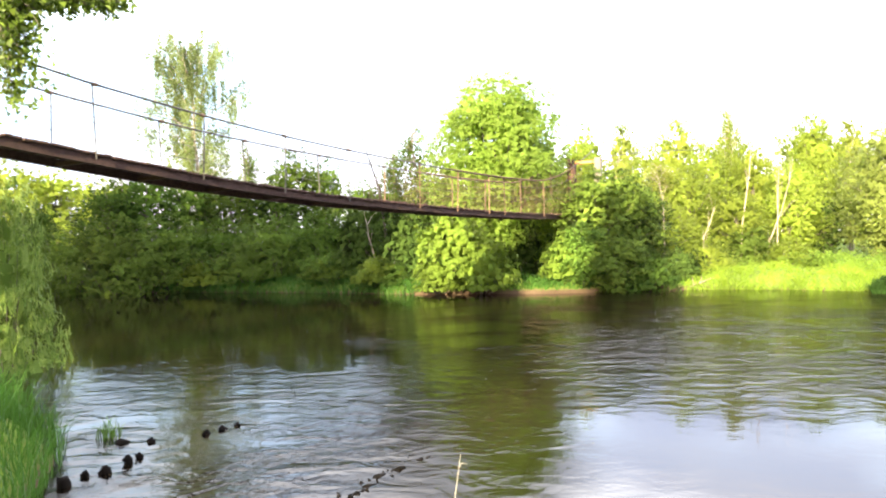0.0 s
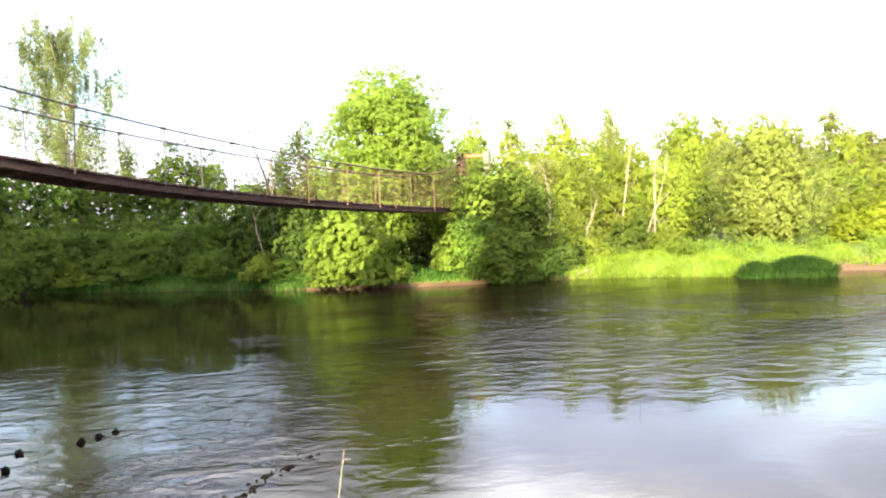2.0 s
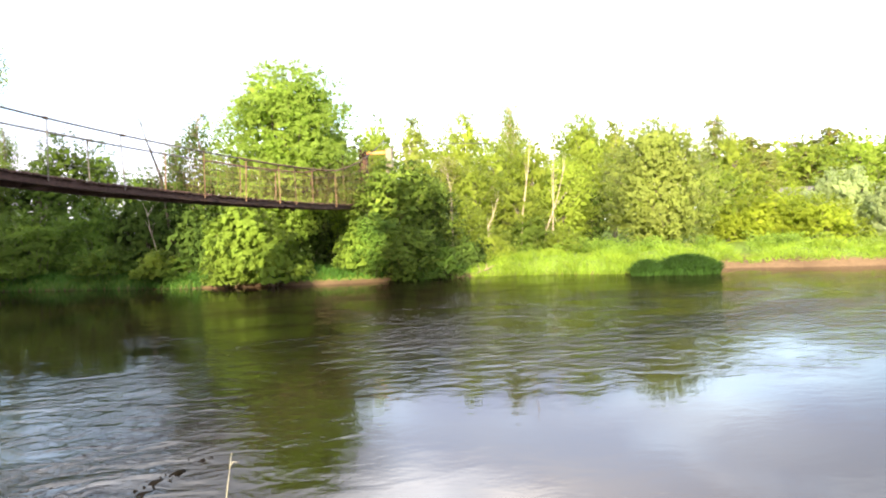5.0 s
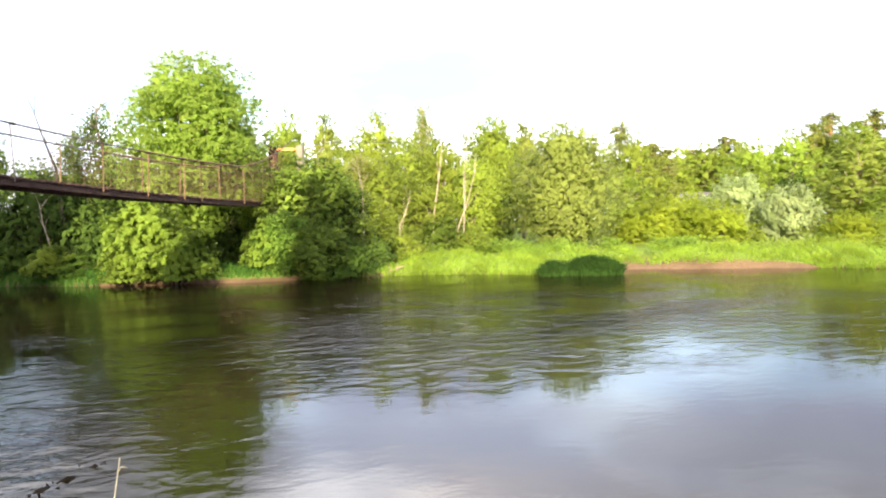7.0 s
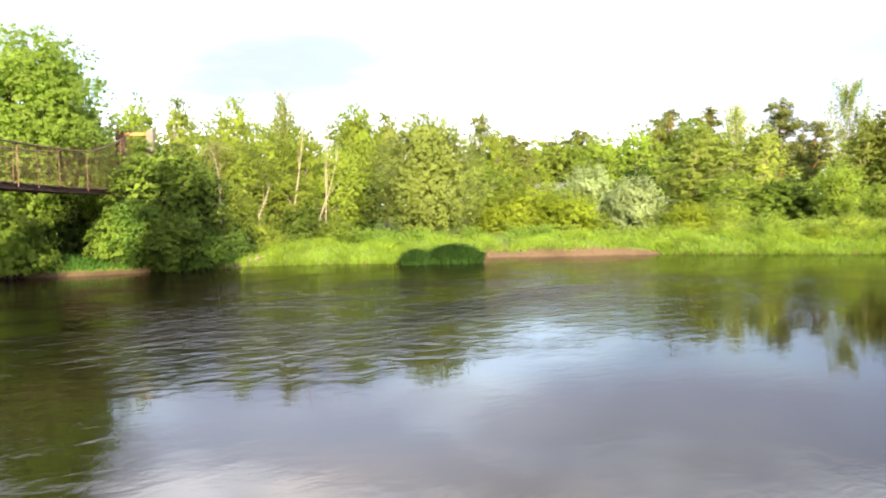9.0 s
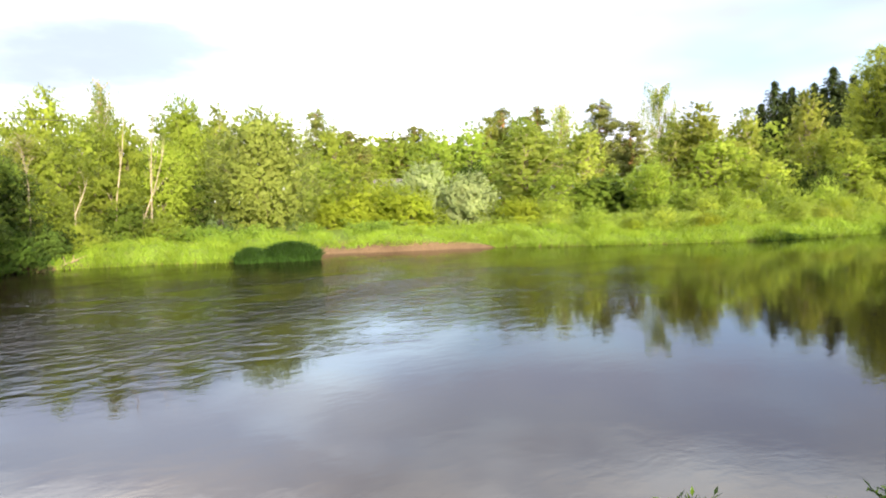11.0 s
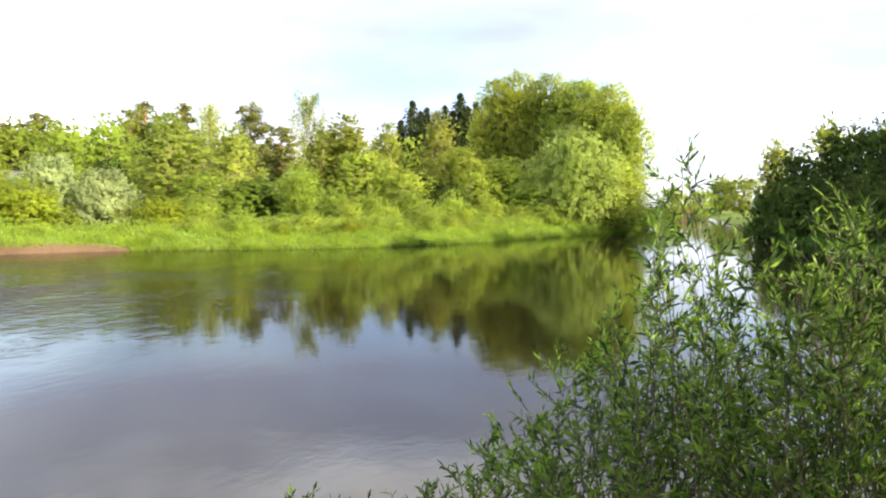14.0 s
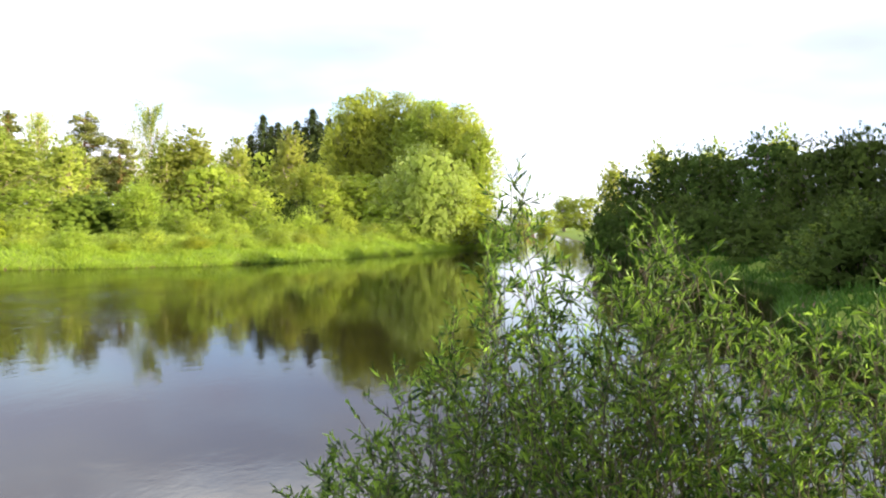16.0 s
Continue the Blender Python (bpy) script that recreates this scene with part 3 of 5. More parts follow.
def birch_tree(kind, seed, label, height=14.0, width=3.8, count=14000, leaf=0.15, mat=LEAF_BIRCH, bark=BARK_BIRCH):
    """A slim birch: pale trunk, rising limbs, thin hanging twigs with gaps between."""
    rng = np.random.default_rng(seed)
    t = Tubes()
    stem = bent(rng, (0, 0, -0.2), (0.2, 0.1, height * 0.97), 0.14, 10)
    t.add(stem, [0.15 * (1.08 - k / 10) for k in range(11)], 7)
    cs, ds = [], []
    for i in range(90):
        k = 0.24 + 0.74 * (i + rng.uniform(0, 1)) / 90
        half = width / 2 * math.sin(math.pi * min(1, 0.14 + (k - 0.24) * 1.08)) ** 0.5 * rng.uniform(0.3, 1.12)
        a = rng.uniform(0, 2 * np.pi)
        q = min(k * 10, 9.999)
        root = np.array(stem[int(q)]) * (1 - q % 1) + np.array(stem[int(q) + 1]) * (q % 1)
        tip = root + np.array((half * math.cos(a), half * math.sin(a), half * rng.uniform(0.5, 1.1)))
        t.add(bent(rng, root, tip, 0.06, 3), [0.03, 0.022, 0.014, 0.006], 4)
        for _ in range(8):
            s = root + (tip - root) * rng.uniform(0.25, 1.05)
            n = count // 720
            drop = rng.uniform(0.8, 2.3)
            q = s + np.stack([rng.normal(0, 0.07, n), rng.normal(0, 0.07, n), -rng.uniform(0, drop, n)], axis=1)
            cs.append(q)
            ds.append(rng.normal(0, 1, (n, 3)))
    v, f, soft = leaf_flakes(rng, np.concatenate(cs), np.concatenate(ds), leaf, leaf * 0.65, 0.6)
    return plant(kind, height, width, "tree", label, t.mesh("trunk", bark), mesh_from("crown", v, f, mat, True, soft))


def pine_tree(kind, seed, label, height=12.0, width=4.0, bare=0.36, count=8500):
    """A pine: a long reddish stem, flat uneven clouds of needles on crooked limbs."""
    rng = np.random.default_rng(seed)
    t = Tubes()
    stem = bent(rng, (0, 0, -0.2), (rng.normal(0, 0.3), rng.normal(0, 0.3), height * 0.95), 0.15, 8)
    t.add(stem, [0.17 * (1.1 - k / 8) for k in range(9)], 7)
    lob = []
    for i in range(120):
        k = bare + (1 - bare) * (i + rng.uniform(0, 1)) / 120
        reach = width / 2 * (1 - ((k - bare) / (1 - bare)) ** 2 * 0.8) * rng.uniform(0.05, 1.0)
        a = rng.uniform(0, 2 * np.pi)
        q = min(k * 8, 7.999)
        root = np.array(stem[int(q)]) * (1 - q % 1) + np.array(stem[int(q) + 1]) * (q % 1)
        p = root + np.array((reach * math.cos(a), reach * math.sin(a), rng.uniform(0.1, 0.6)))
        t.add(bent(rng, root, p, 0.08, 3), [0.026, 0.02, 0.013, 0.006], 4)
        r = width * rng.uniform(0.05, 0.115) * (1.1 - 0.5 * (k - bare) / (1 - bare))
        lob.append((*p, r, r, r * 1.05))
    c, d = on_lobes(rng, lob, count, 0.25)
    v, f, soft = leaf_flakes(rng, c, d, 0.22, 0.10, 0.0, 1.2)
    return plant(kind, height, width, "tree", label, t.mesh("trunk", BARK_PINE), mesh_from("crown", v, f, NEEDLE_PINE, True, soft))


def spruce_tree(kind, seed, label, height=15.0, width=7.0, count=15000):
    """A spruce: whorls of drooping limbs narrowing to a spire."""
    rng = np.random.default_rng(seed)
    t = Tubes()
    t.add([(0, 0, -0.2), (0.03, 0, height * 0.5), (0, 0, height)], [0.16, 0.10, 0.015], 6)
    cs, ds = [], []
    for i in range(330):
        k = 0.08 + 0.9 * (i / 330)
        reach = width / 2 * (1 - k) ** 0.8 * rng.uniform(0.35, 1.2) + 0.05
        a = i * 2.399 + rng.normal(0, 0.2)
        n = max(6, int(count / 330 * (0.35 + 1.3 * (1 - k))))
        s = rng.uniform(0.05, 1, n)
        x = np.stack([reach * s * math.cos(a), reach * s * math.sin(a), height * k - 0.45 * reach * s ** 1.3], axis=1)
        x += rng.normal(0, 0.02 + 0.09 * (1 - k), (n, 3)) * np.array((1, 1, 1.6))
        cs.append(x)
        ds.append(np.tile((math.cos(a), math.sin(a), 0.6), (n, 1)))
        if i % 5 == 0:
            t.add([(0, 0, height * k), (reach * math.cos(a), reach * math.sin(a), height * k - 0.35 * reach)], [0.03, 0.006], 4)
    v, f, soft = leaf_flakes(rng, np.concatenate(cs), np.concatenate(ds), 0.24, 0.10, 0.5, 0.9)
    return plant(kind, height, width, "tree", label, t.mesh("trunk", BARK), mesh_from("crown", v, f, NEEDLE_SPRUCE, True, soft))


broad_tree("bird_cherry_tree", 111, 8.6, 5.6, 0.10, 56000, LEAF_CHERRY, 0.14, 110, lift=0.2, hang=0.4, spray=0.07, mass=0.25, shape=lambda k: 2.8 * math.sqrt(max(0.05, 1 - (abs(k - 0.47) / 0.54) ** 2.3)), label="full round bird cherry tree with bright sunlit leaves over the water")
broad_tree("alder_tree", 12, 9.0, 6.0, 0.20, 7600, LEAF_BROAD, 0.06, 90, mass=0.27, spray=0.075, shape=egg_profile(3.0, 3.0), label="leafy green alder tree on the river bank")
broad_tree("young_alder", 71, 6.0, 4.0, 0.105, 16000, LEAF_BROAD, 0.05, 80, lift=0.4, mass=0.26, spray=0.09, shape=egg_profile(2.0, 2.8), label="slender young alder with fine light green leaves")
broad_tree("grey_alder_tree", 13, 8.0, 5.0, 0.16, 12000, LEAF_OLIVE, 0.06, 80, lift=0.3, hang=0.4, mass=0.28, spray=0.08, shape=egg_profile(2.5, 3.2), label="olive green grey alder on the river bank")
broad_tree("aspen_tree", 14, 11.0, 5.0, 0.19, 10000, LEAF_BIRCH, 0.10, 90, BARK_BIRCH, lift=0.6, shape=egg_profile(2.5, 2.4), mass=0.28, spray=0.08, label="tall light green aspen behind the bank bushes")
broad_tree("poplar_tree", 15, 15.0, 7.0, 0.155, 38000, LEAF_POPLAR, 0.05, 150, lift=0.5, hang=0.1, shape=egg_profile(3.5, 3.4), spray=0.08, mass=0.25, label="very tall dense poplar with warm evening light on it")
broad_tree("weeping_willow_tree", 61, 8.0, 8.4, 0.2, 20000, LEAF_PALE, 0.03, 70, lift=0.1, hang=0.8, shape=round_profile(4.2), spray=0.09, mass=0.26, slim=0.45, label="broad pale willow with drooping branches in front of the poplars")
broad_tree("shaded_tree", 16, 9.0, 5.5, 0.15, 9000, LEAF_SHADED, 0.04, 80, fill=0.14, mass=0.27, spray=0.08, shape=egg_profile(2.75, 3.2), label="dark green leafy tree, shade put into its leaf colour")
broad_tree("shady_alder", 81, 9.0, 5.5, 0.125, 11000, LEAF_ALDER_SHADED, 0.04, 36, fill=0.15, mass=0.33, spray=0.07, shape=egg_profile(2.75, 3.2), label="soft green alder, shade put into its leaf colour")
broad_tree("bank_alder", 20, 6.0, 5.0, 0.125, 19000, LEAF_MID, 0.05, 70, lift=0.25, hang=0.5, mass=0.24, gap=0.35, label="fresh green leafy alder at the bridge's end")
broad_tree("round_willow_tree", 17, 7.4, 7.2, 0.115, 52000, LEAF_ROUND, 0.03, 140, lift=0.3, spray=0.045, mass=0.3, slim=0.5, label="big round light green willow tree on the grassy bank")
# never in view: added only to cast shade on the banks
broad_tree("tall_aspen", 19, 20.0, 9.0, 0.66, 4300, LEAF_SHADED, 0.30, 40, spray=0.12, label="unseen tall aspen with a high crown, added to shade the banks")
broad_tree("overhanging_alder", 18, 11.0, 7.6, 0.18, 9000, LEAF_MID, 0.34, 50, label="tall alder whose branches hang over the bridge")
shrub("willow_bush", 21, LEAF_WILLOW, "dense green willow bush along the bank", 0.15, 9500, slim=0.45)
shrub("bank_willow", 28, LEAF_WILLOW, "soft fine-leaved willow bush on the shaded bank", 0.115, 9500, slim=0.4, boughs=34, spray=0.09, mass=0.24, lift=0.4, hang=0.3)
shrub("leaning_willow", 26, LEAF_LEAN, "sunlit willow bush leaning over the water", 0.24, 6800, slim=0.22, fill=0.012, apart=True, lift=0.35, hang=0.35, spray=0.10, mass=0.24)
shrub("dark_bush", 22, LEAF_SHADED, "dense dark green bush, shade put into its leaf colour", 0.145, 6500, fill=0.09)
shrub("yellow_bush", 23, LEAF_YELLOW, "yellow-green leafy bush in full sun", 0.145, 11000, boughs=60, lift=1.0, spray=0.07)
shrub("skirt_bush", 27, LEAF_FRESH, "bright sunlit bush hanging over the water", 0.24, 8000, slim=0.75, boughs=50, lift=0.0, hang=0.6, gap=0.45)
shrub("silver_bush", 24, LEAF_SILVER, "pale silvery green willow bush", 0.16, 11000, slim=0.45, boughs=55, lift=0.9)
shrub("olive_bush", 25, LEAF_OLIVE, "dull olive willow bush on the bank", 0.17, 4700, slim=0.4, lift=1.2, spray=0.13)
birch_tree("birch_tree", 31, "tall slim birch with hanging twigs", width=6.2, count=14000, leaf=0.15)
birch_tree("tall_birch", 34, "tall pale birch with hanging sunlit twigs above the bushes", width=6.6, count=46000, leaf=0.115, mat=LEAF_GREY)
# a thin birch whose darker leaves and bark stand in for shade
birch_tree("thin_alder", 33, "thin birch with sparse leaves, darkened for shade", 8.0, 2.4, 5500, 0.13, LEAF_WILLOW, BARK)
birch_tree("young_birch", 32, "young thin birch with sparse leaves", 8.0, 2.4, 5500, 0.13)
pine_tree("pine_tree", 41, "pine with a reddish stem and dark needle clouds")
pine_tree("old_pine", 42, "broad old pine with dark flat clumps of needles", 12.0, 5.0, 0.40, 10000)
spruce_tree("spruce_tree", 51, "dark pointed spruce standing behind the aspens")

# left far bank, shaded by added trees on the near bank and darkened leaves
grow("tall_birch", -14.1, 43.8, 13.6, 7.2, 160, "tall pale birch with hanging sunlit twigs above the bushes")
grow("alder_tree", -29.6, 52.2, 7.9, 7.4, 220)
grow("alder_tree", -27.4, 53.4, 7.3, 6.7, 330)
grow("alder_tree", -25.1, 54.5, 6.7, 5.9, 10)
grow("aspen_tree", -33.0, 52.5, 8.1, 7.5, 290)
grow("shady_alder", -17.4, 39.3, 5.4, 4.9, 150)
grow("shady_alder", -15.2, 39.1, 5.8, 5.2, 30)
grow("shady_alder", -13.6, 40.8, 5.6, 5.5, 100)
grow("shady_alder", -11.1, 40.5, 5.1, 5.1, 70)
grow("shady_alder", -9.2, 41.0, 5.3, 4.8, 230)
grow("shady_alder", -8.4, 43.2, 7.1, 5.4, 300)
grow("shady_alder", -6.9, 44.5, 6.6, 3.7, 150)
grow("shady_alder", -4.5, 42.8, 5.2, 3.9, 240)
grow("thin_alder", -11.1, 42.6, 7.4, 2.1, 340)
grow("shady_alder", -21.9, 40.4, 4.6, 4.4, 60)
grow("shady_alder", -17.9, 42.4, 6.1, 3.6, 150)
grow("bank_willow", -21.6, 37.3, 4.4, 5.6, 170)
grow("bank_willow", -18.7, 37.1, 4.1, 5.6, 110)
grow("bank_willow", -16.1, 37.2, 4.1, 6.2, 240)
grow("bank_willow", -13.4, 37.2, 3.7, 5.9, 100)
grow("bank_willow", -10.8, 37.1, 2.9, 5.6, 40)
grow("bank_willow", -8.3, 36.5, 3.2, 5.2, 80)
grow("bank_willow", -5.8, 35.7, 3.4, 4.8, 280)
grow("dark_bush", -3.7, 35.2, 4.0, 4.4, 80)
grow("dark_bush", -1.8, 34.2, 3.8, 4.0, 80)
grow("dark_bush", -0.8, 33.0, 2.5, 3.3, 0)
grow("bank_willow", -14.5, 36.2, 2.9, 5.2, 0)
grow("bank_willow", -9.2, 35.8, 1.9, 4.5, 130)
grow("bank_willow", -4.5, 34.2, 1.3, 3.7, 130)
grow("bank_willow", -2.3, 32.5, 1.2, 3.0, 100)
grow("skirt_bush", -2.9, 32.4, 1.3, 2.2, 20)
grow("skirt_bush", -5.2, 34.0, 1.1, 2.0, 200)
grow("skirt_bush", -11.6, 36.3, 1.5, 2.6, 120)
grow("thin_alder", -1.2, 38.0, 7.6, 2.9, 100, "thin birch beside the bridge, darkened for shade")
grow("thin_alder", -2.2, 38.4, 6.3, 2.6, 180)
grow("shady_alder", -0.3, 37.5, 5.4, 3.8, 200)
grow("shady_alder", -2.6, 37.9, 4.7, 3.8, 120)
# round the bridge's far end
grow("bird_cherry_tree", 2.6, 34.1, 8.95, 7.2, 340)
grow("skirt_bush", 0.5, 31.0, 2.8, 3.9, 130)
grow("skirt_bush", -0.2, 30.6, 1.5, 2.3, 110)
grow("skirt_bush", 1.5, 30.2, 2.2, 3.0, 120)
# dark-leaved bush put in for the shade of the hollow under the cherry
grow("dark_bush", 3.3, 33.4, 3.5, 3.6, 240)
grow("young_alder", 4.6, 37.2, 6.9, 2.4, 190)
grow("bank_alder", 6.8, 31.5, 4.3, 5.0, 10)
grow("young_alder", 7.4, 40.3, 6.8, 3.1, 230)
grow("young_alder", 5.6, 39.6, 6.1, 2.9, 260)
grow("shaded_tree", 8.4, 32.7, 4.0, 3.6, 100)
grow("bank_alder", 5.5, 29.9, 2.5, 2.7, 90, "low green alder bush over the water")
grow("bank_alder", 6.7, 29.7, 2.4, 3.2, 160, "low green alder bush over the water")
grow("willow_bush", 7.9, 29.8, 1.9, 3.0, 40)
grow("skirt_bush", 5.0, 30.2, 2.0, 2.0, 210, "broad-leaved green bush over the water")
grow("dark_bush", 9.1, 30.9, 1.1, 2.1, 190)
grow("alder_tree", 10.3, 54.0, 9.1, 4.3, 0)
grow("aspen_tree", 12.8, 53.5, 9.0, 3.4, 210)
grow("young_birch", 10.8, 37.5, 5.2, 2.8, 40)
grow("young_alder", 12.8, 46.3, 6.9, 4.3, 190)
grow("young_alder", 13.7, 43.9, 7.9, 4.0, 220)
grow("young_alder", 13.9, 39.6, 6.1, 4.0, 190)
grow("young_alder", 16.4, 43.0, 7.2, 4.0, 300)
grow("young_alder", 12.0, 37.1, 5.0, 3.7, 200)
grow("young_alder", 16.3, 39.8, 6.1, 3.7, 110)
grow("young_alder", 17.2, 37.2, 4.9, 4.0, 300)
grow("young_alder", 20.8, 42.1, 7.5, 4.2, 300)
grow("young_alder", 13.7, 35.4, 3.5, 3.6, 110)
grow("young_alder", 9.9, 33.6, 3.1, 3.1, 30)
grow("olive_bush", 11.1, 31.5, 1.7, 2.9, 160)
grow("olive_bush", 14.7, 32.3, 1.3, 3.3, 10)
grow("dark_bush", 9.8, 30.9, 1.5, 2.3, 220)
grow("willow_bush", 13.8, 33.8, 1.9, 3.4, 250)
# the open grassy bank
grow("young_birch", 15.9, 42.1, 8.6, 2.2, 10, "thin birch with a bare sparse top")
grow("young_alder", 20.6, 42.3, 8.0, 4.2, 350)
grow("aspen_tree", 24.8, 45.8, 7.9, 3.9, 260)
grow("round_willow_tree", 22.0, 35.8, 6.8, 7.0, 230)
grow("alder_tree", 26.7, 37.6, 4.7, 4.2, 240)
# dark leaves put here in place of a shaded gap between the trees
grow("shaded_tree", 19.4, 38.6, 3.4, 2.4, 0, "dark leafy filler for the shaded gap beside the round willow")
grow("old_pine", 36.1, 50.5, 8.8, 4.6, 280)
grow("pine_tree", 43.2, 55.2, 7.6, 7.0, 20)
grow("pine_tree", 51.6, 61.2, 7.7, 7.3, 110)
grow("pine_tree", 55.2, 60.8, 9.2, 7.5, 120)
grow("alder_tree", 47.8, 48.5, 7.3, 6.7, 70)
grow("alder_tree", 51.2, 47.9, 8.2, 5.7, 150)
grow("alder_tree", 55.4, 63.3, 7.4, 8.4, 290)
grow("alder_tree", 34.2, 44.4, 4.6, 5.1, 220)
grow("alder_tree", 46.5, 57.7, 7.5, 6.8, 320)
grow("alder_tree", 51.5, 58.8, 8.0, 7.1, 220)
grow("grey_alder_tree", 54.9, 58.3, 8.3, 7.3, 330)
grow("aspen_tree", 58.3, 52.0, 9.4, 5.7, 160)
grow("grey_alder_tree", 58.9, 48.2, 9.2, 6.1, 290)
grow("alder_tree", 35.8, 48.2, 7.6, 4.5, 60)
grow("pine_tree", 60.7, 52.3, 10.8, 6.5, 230)
grow("pine_tree", 62.8, 49.8, 10.7, 6.1, 180)
grow("young_birch", 63.0, 46.3, 10.9, 4.6, 20, "slim pointed young birch among the aspens")
grow("old_pine", 66.9, 44.2, 11.0, 7.8, 270)
grow("pine_tree", 60.8, 37.0, 8.1, 5.7, 50, "pine with a bare reddish stem and rusty needle clouds")
grow("birch_tree", 65.6, 36.7, 11.9, 5.2, 130, "tall light birch above the aspens")
grow("aspen_tree", 45.3, 36.5, 6.9, 7.7, 210, "wide light green aspen crown")
grow("aspen_tree", 50.3, 34.7, 6.9, 4.5, 320)
grow("alder_tree", 43.4, 32.4, 3.3, 4.7, 230)
grow("aspen_tree", 55.6, 27.9, 8.5, 5.9, 90)
grow("aspen_tree", 54.7, 29.5, 7.2, 5.1, 210)
grow("shaded_tree", 41.1, 38.2, 4.4, 3.7, 170)
grow("yellow_bush", 28.8, 36.0, 2.8, 5.8, 340)
grow("yellow_bush", 30.2, 33.5, 2.5, 5.6, 50)
grow("silver_bush", 33.8, 35.6, 4.1, 5.3, 190)
grow("silver_bush", 34.4, 32.2, 3.4, 4.8, 200)
grow("yellow_bush", 35.1, 29.1, 1.9, 4.8, 190)
grow("olive_bush", 36.9, 27.7, 1.8, 4.4, 110)
grow("yellow_bush", 26.7, 36.3, 2.1, 4.1, 50)
grow("skirt_bush", 47.1, 30.5, 3.0, 6.1, 90, "rounded mid green bush behind the tall grass")
grow("grey_alder_tree", 45.2, 26.0, 3.7, 3.8, 190)
grow("olive_bush", 43.1, 21.5, 1.7, 4.6, 300)
grow("olive_bush", 38.7, 23.3, 1.0, 4.2, 100)
grow("olive_bush", 34.8, 23.8, 0.8, 3.6, 30)
grow("olive_bush", 38.8, 21.1, 0.9, 3.7, 50)
# upstream: spruces, poplars and the bushes before them
grow("aspen_tree", 64.4, 27.9, 8.6, 4.5, 340)
grow("spruce_tree", 88.5, 35.3, 14.2, 11.3, 250)
grow("spruce_tree", 89.1, 33.6, 13.4, 10.5, 20)
grow("spruce_tree", 89.9, 31.5, 13.8, 10.4, 150)
grow("spruce_tree", 90.5, 29.7, 15.3, 12.9, 220)
grow("spruce_tree", 91.1, 27.8, 14.4, 11.0, 160)
grow("spruce_tree", 89.5, 32.5, 12.8, 11.2, 290)
grow("spruce_tree", 88.0, 36.6, 11.7, 11.0, 70)
grow("spruce_tree", 90.8, 28.8, 13.7, 12.0, 310)
grow("spruce_tree", 88.9, 34.4, 12.9, 11.5, 100)
grow("spruce_tree", 90.2, 30.6, 13.1, 11.8, 40)
grow("spruce_tree", 91.5, 26.9, 13.2, 11.0, 200)
grow("aspen_tree", 64.3, 23.0, 9.6, 4.5, 260)
grow("alder_tree", 54.4, 25.8, 5.9, 6.3, 90)
grow("alder_tree", 53.9, 22.0, 4.4, 5.6, 30)
grow("shaded_tree", 60.3, 22.2, 3.9, 5.1, 20)
grow("grey_alder_tree", 61.1, 19.9, 6.4, 5.5, 310)
grow("poplar_tree", 79.3, 21.9, 14.8, 6.9, 210)
grow("poplar_tree", 79.9, 19.4, 15.6, 8.0, 130)
grow("poplar_tree", 78.7, 16.0, 15.1, 7.7, 80)
grow("poplar_tree", 77.3, 12.6, 14.1, 7.9, 80)
grow("poplar_tree", 75.3, 12.3, 13.9, 8.2, 260)
grow("poplar_tree", 72.8, 8.9, 13.1, 7.2, 60)
grow("poplar_tree", 71.0, 7.3, 10.8, 5.3, 100)
grow("weeping_willow_tree", 62.4, 10.5, 8.2, 8.6, 270)
grow("grey_alder_tree", 65.9, 7.9, 6.1, 7.1, 230)
grow("yellow_bush", 33.9, 39.6, 3.3, 3.0, 90)
grow("grey_alder_tree", 64.2, 16.7, 5.8, 7.7, 30)
grow("alder_tree", 59.5, 18.4, 4.7, 5.2, 260)
grow("alder_tree", 60.8, 13.4, 3.6, 5.7, 180)
grow("olive_bush", 46.1, 26.5, 4.0, 4.1, 90)
grow("olive_bush", 42.8, 22.2, 2.4, 3.5, 290)
grow("olive_bush", 41.5, 20.4, 1.8, 2.6, 100)
grow("olive_bush", 44.3, 20.3, 2.2, 2.6, 330)
grow("olive_bush", 43.4, 18.7, 1.8, 2.7, 290)
grow("olive_bush", 48.1, 19.1, 2.9, 3.4, 310)
grow("olive_bush", 47.2, 17.2, 2.0, 2.9, 200)
grow("olive_bush", 51.5, 17.3, 2.5, 3.2, 300)
grow("olive_bush", 50.9, 15.7, 1.6, 2.7, 170)
grow("olive_bush", 56.1, 15.7, 2.3, 3.6, 180)
grow("olive_bush", 56.7, 13.6, 1.5, 3.4, 300)
grow("olive_bush", 61.0, 12.9, 2.0, 4.1, 250)
grow("olive_bush", 61.4, 10.9, 1.3, 4.1, 90)
grow("olive_bush", 65.6, 9.9, 1.7, 4.4, 70)
grow("willow_bush", 69.9, 8.3, 1.6, 6.4, 240)
grow("willow_bush", 80.1, 6.6, 2.6, 7.2, 340)
grow("dark_bush", 55.2, 18.8, 3.5, 5.3, 110)
grow("skirt_bush", 45.8, 30.7, 2.7, 5.4, 310, "rounded mid green bush behind the tall grass")
grow("olive_bush", 45.2, 16.8, 0.9, 4.0, 210)
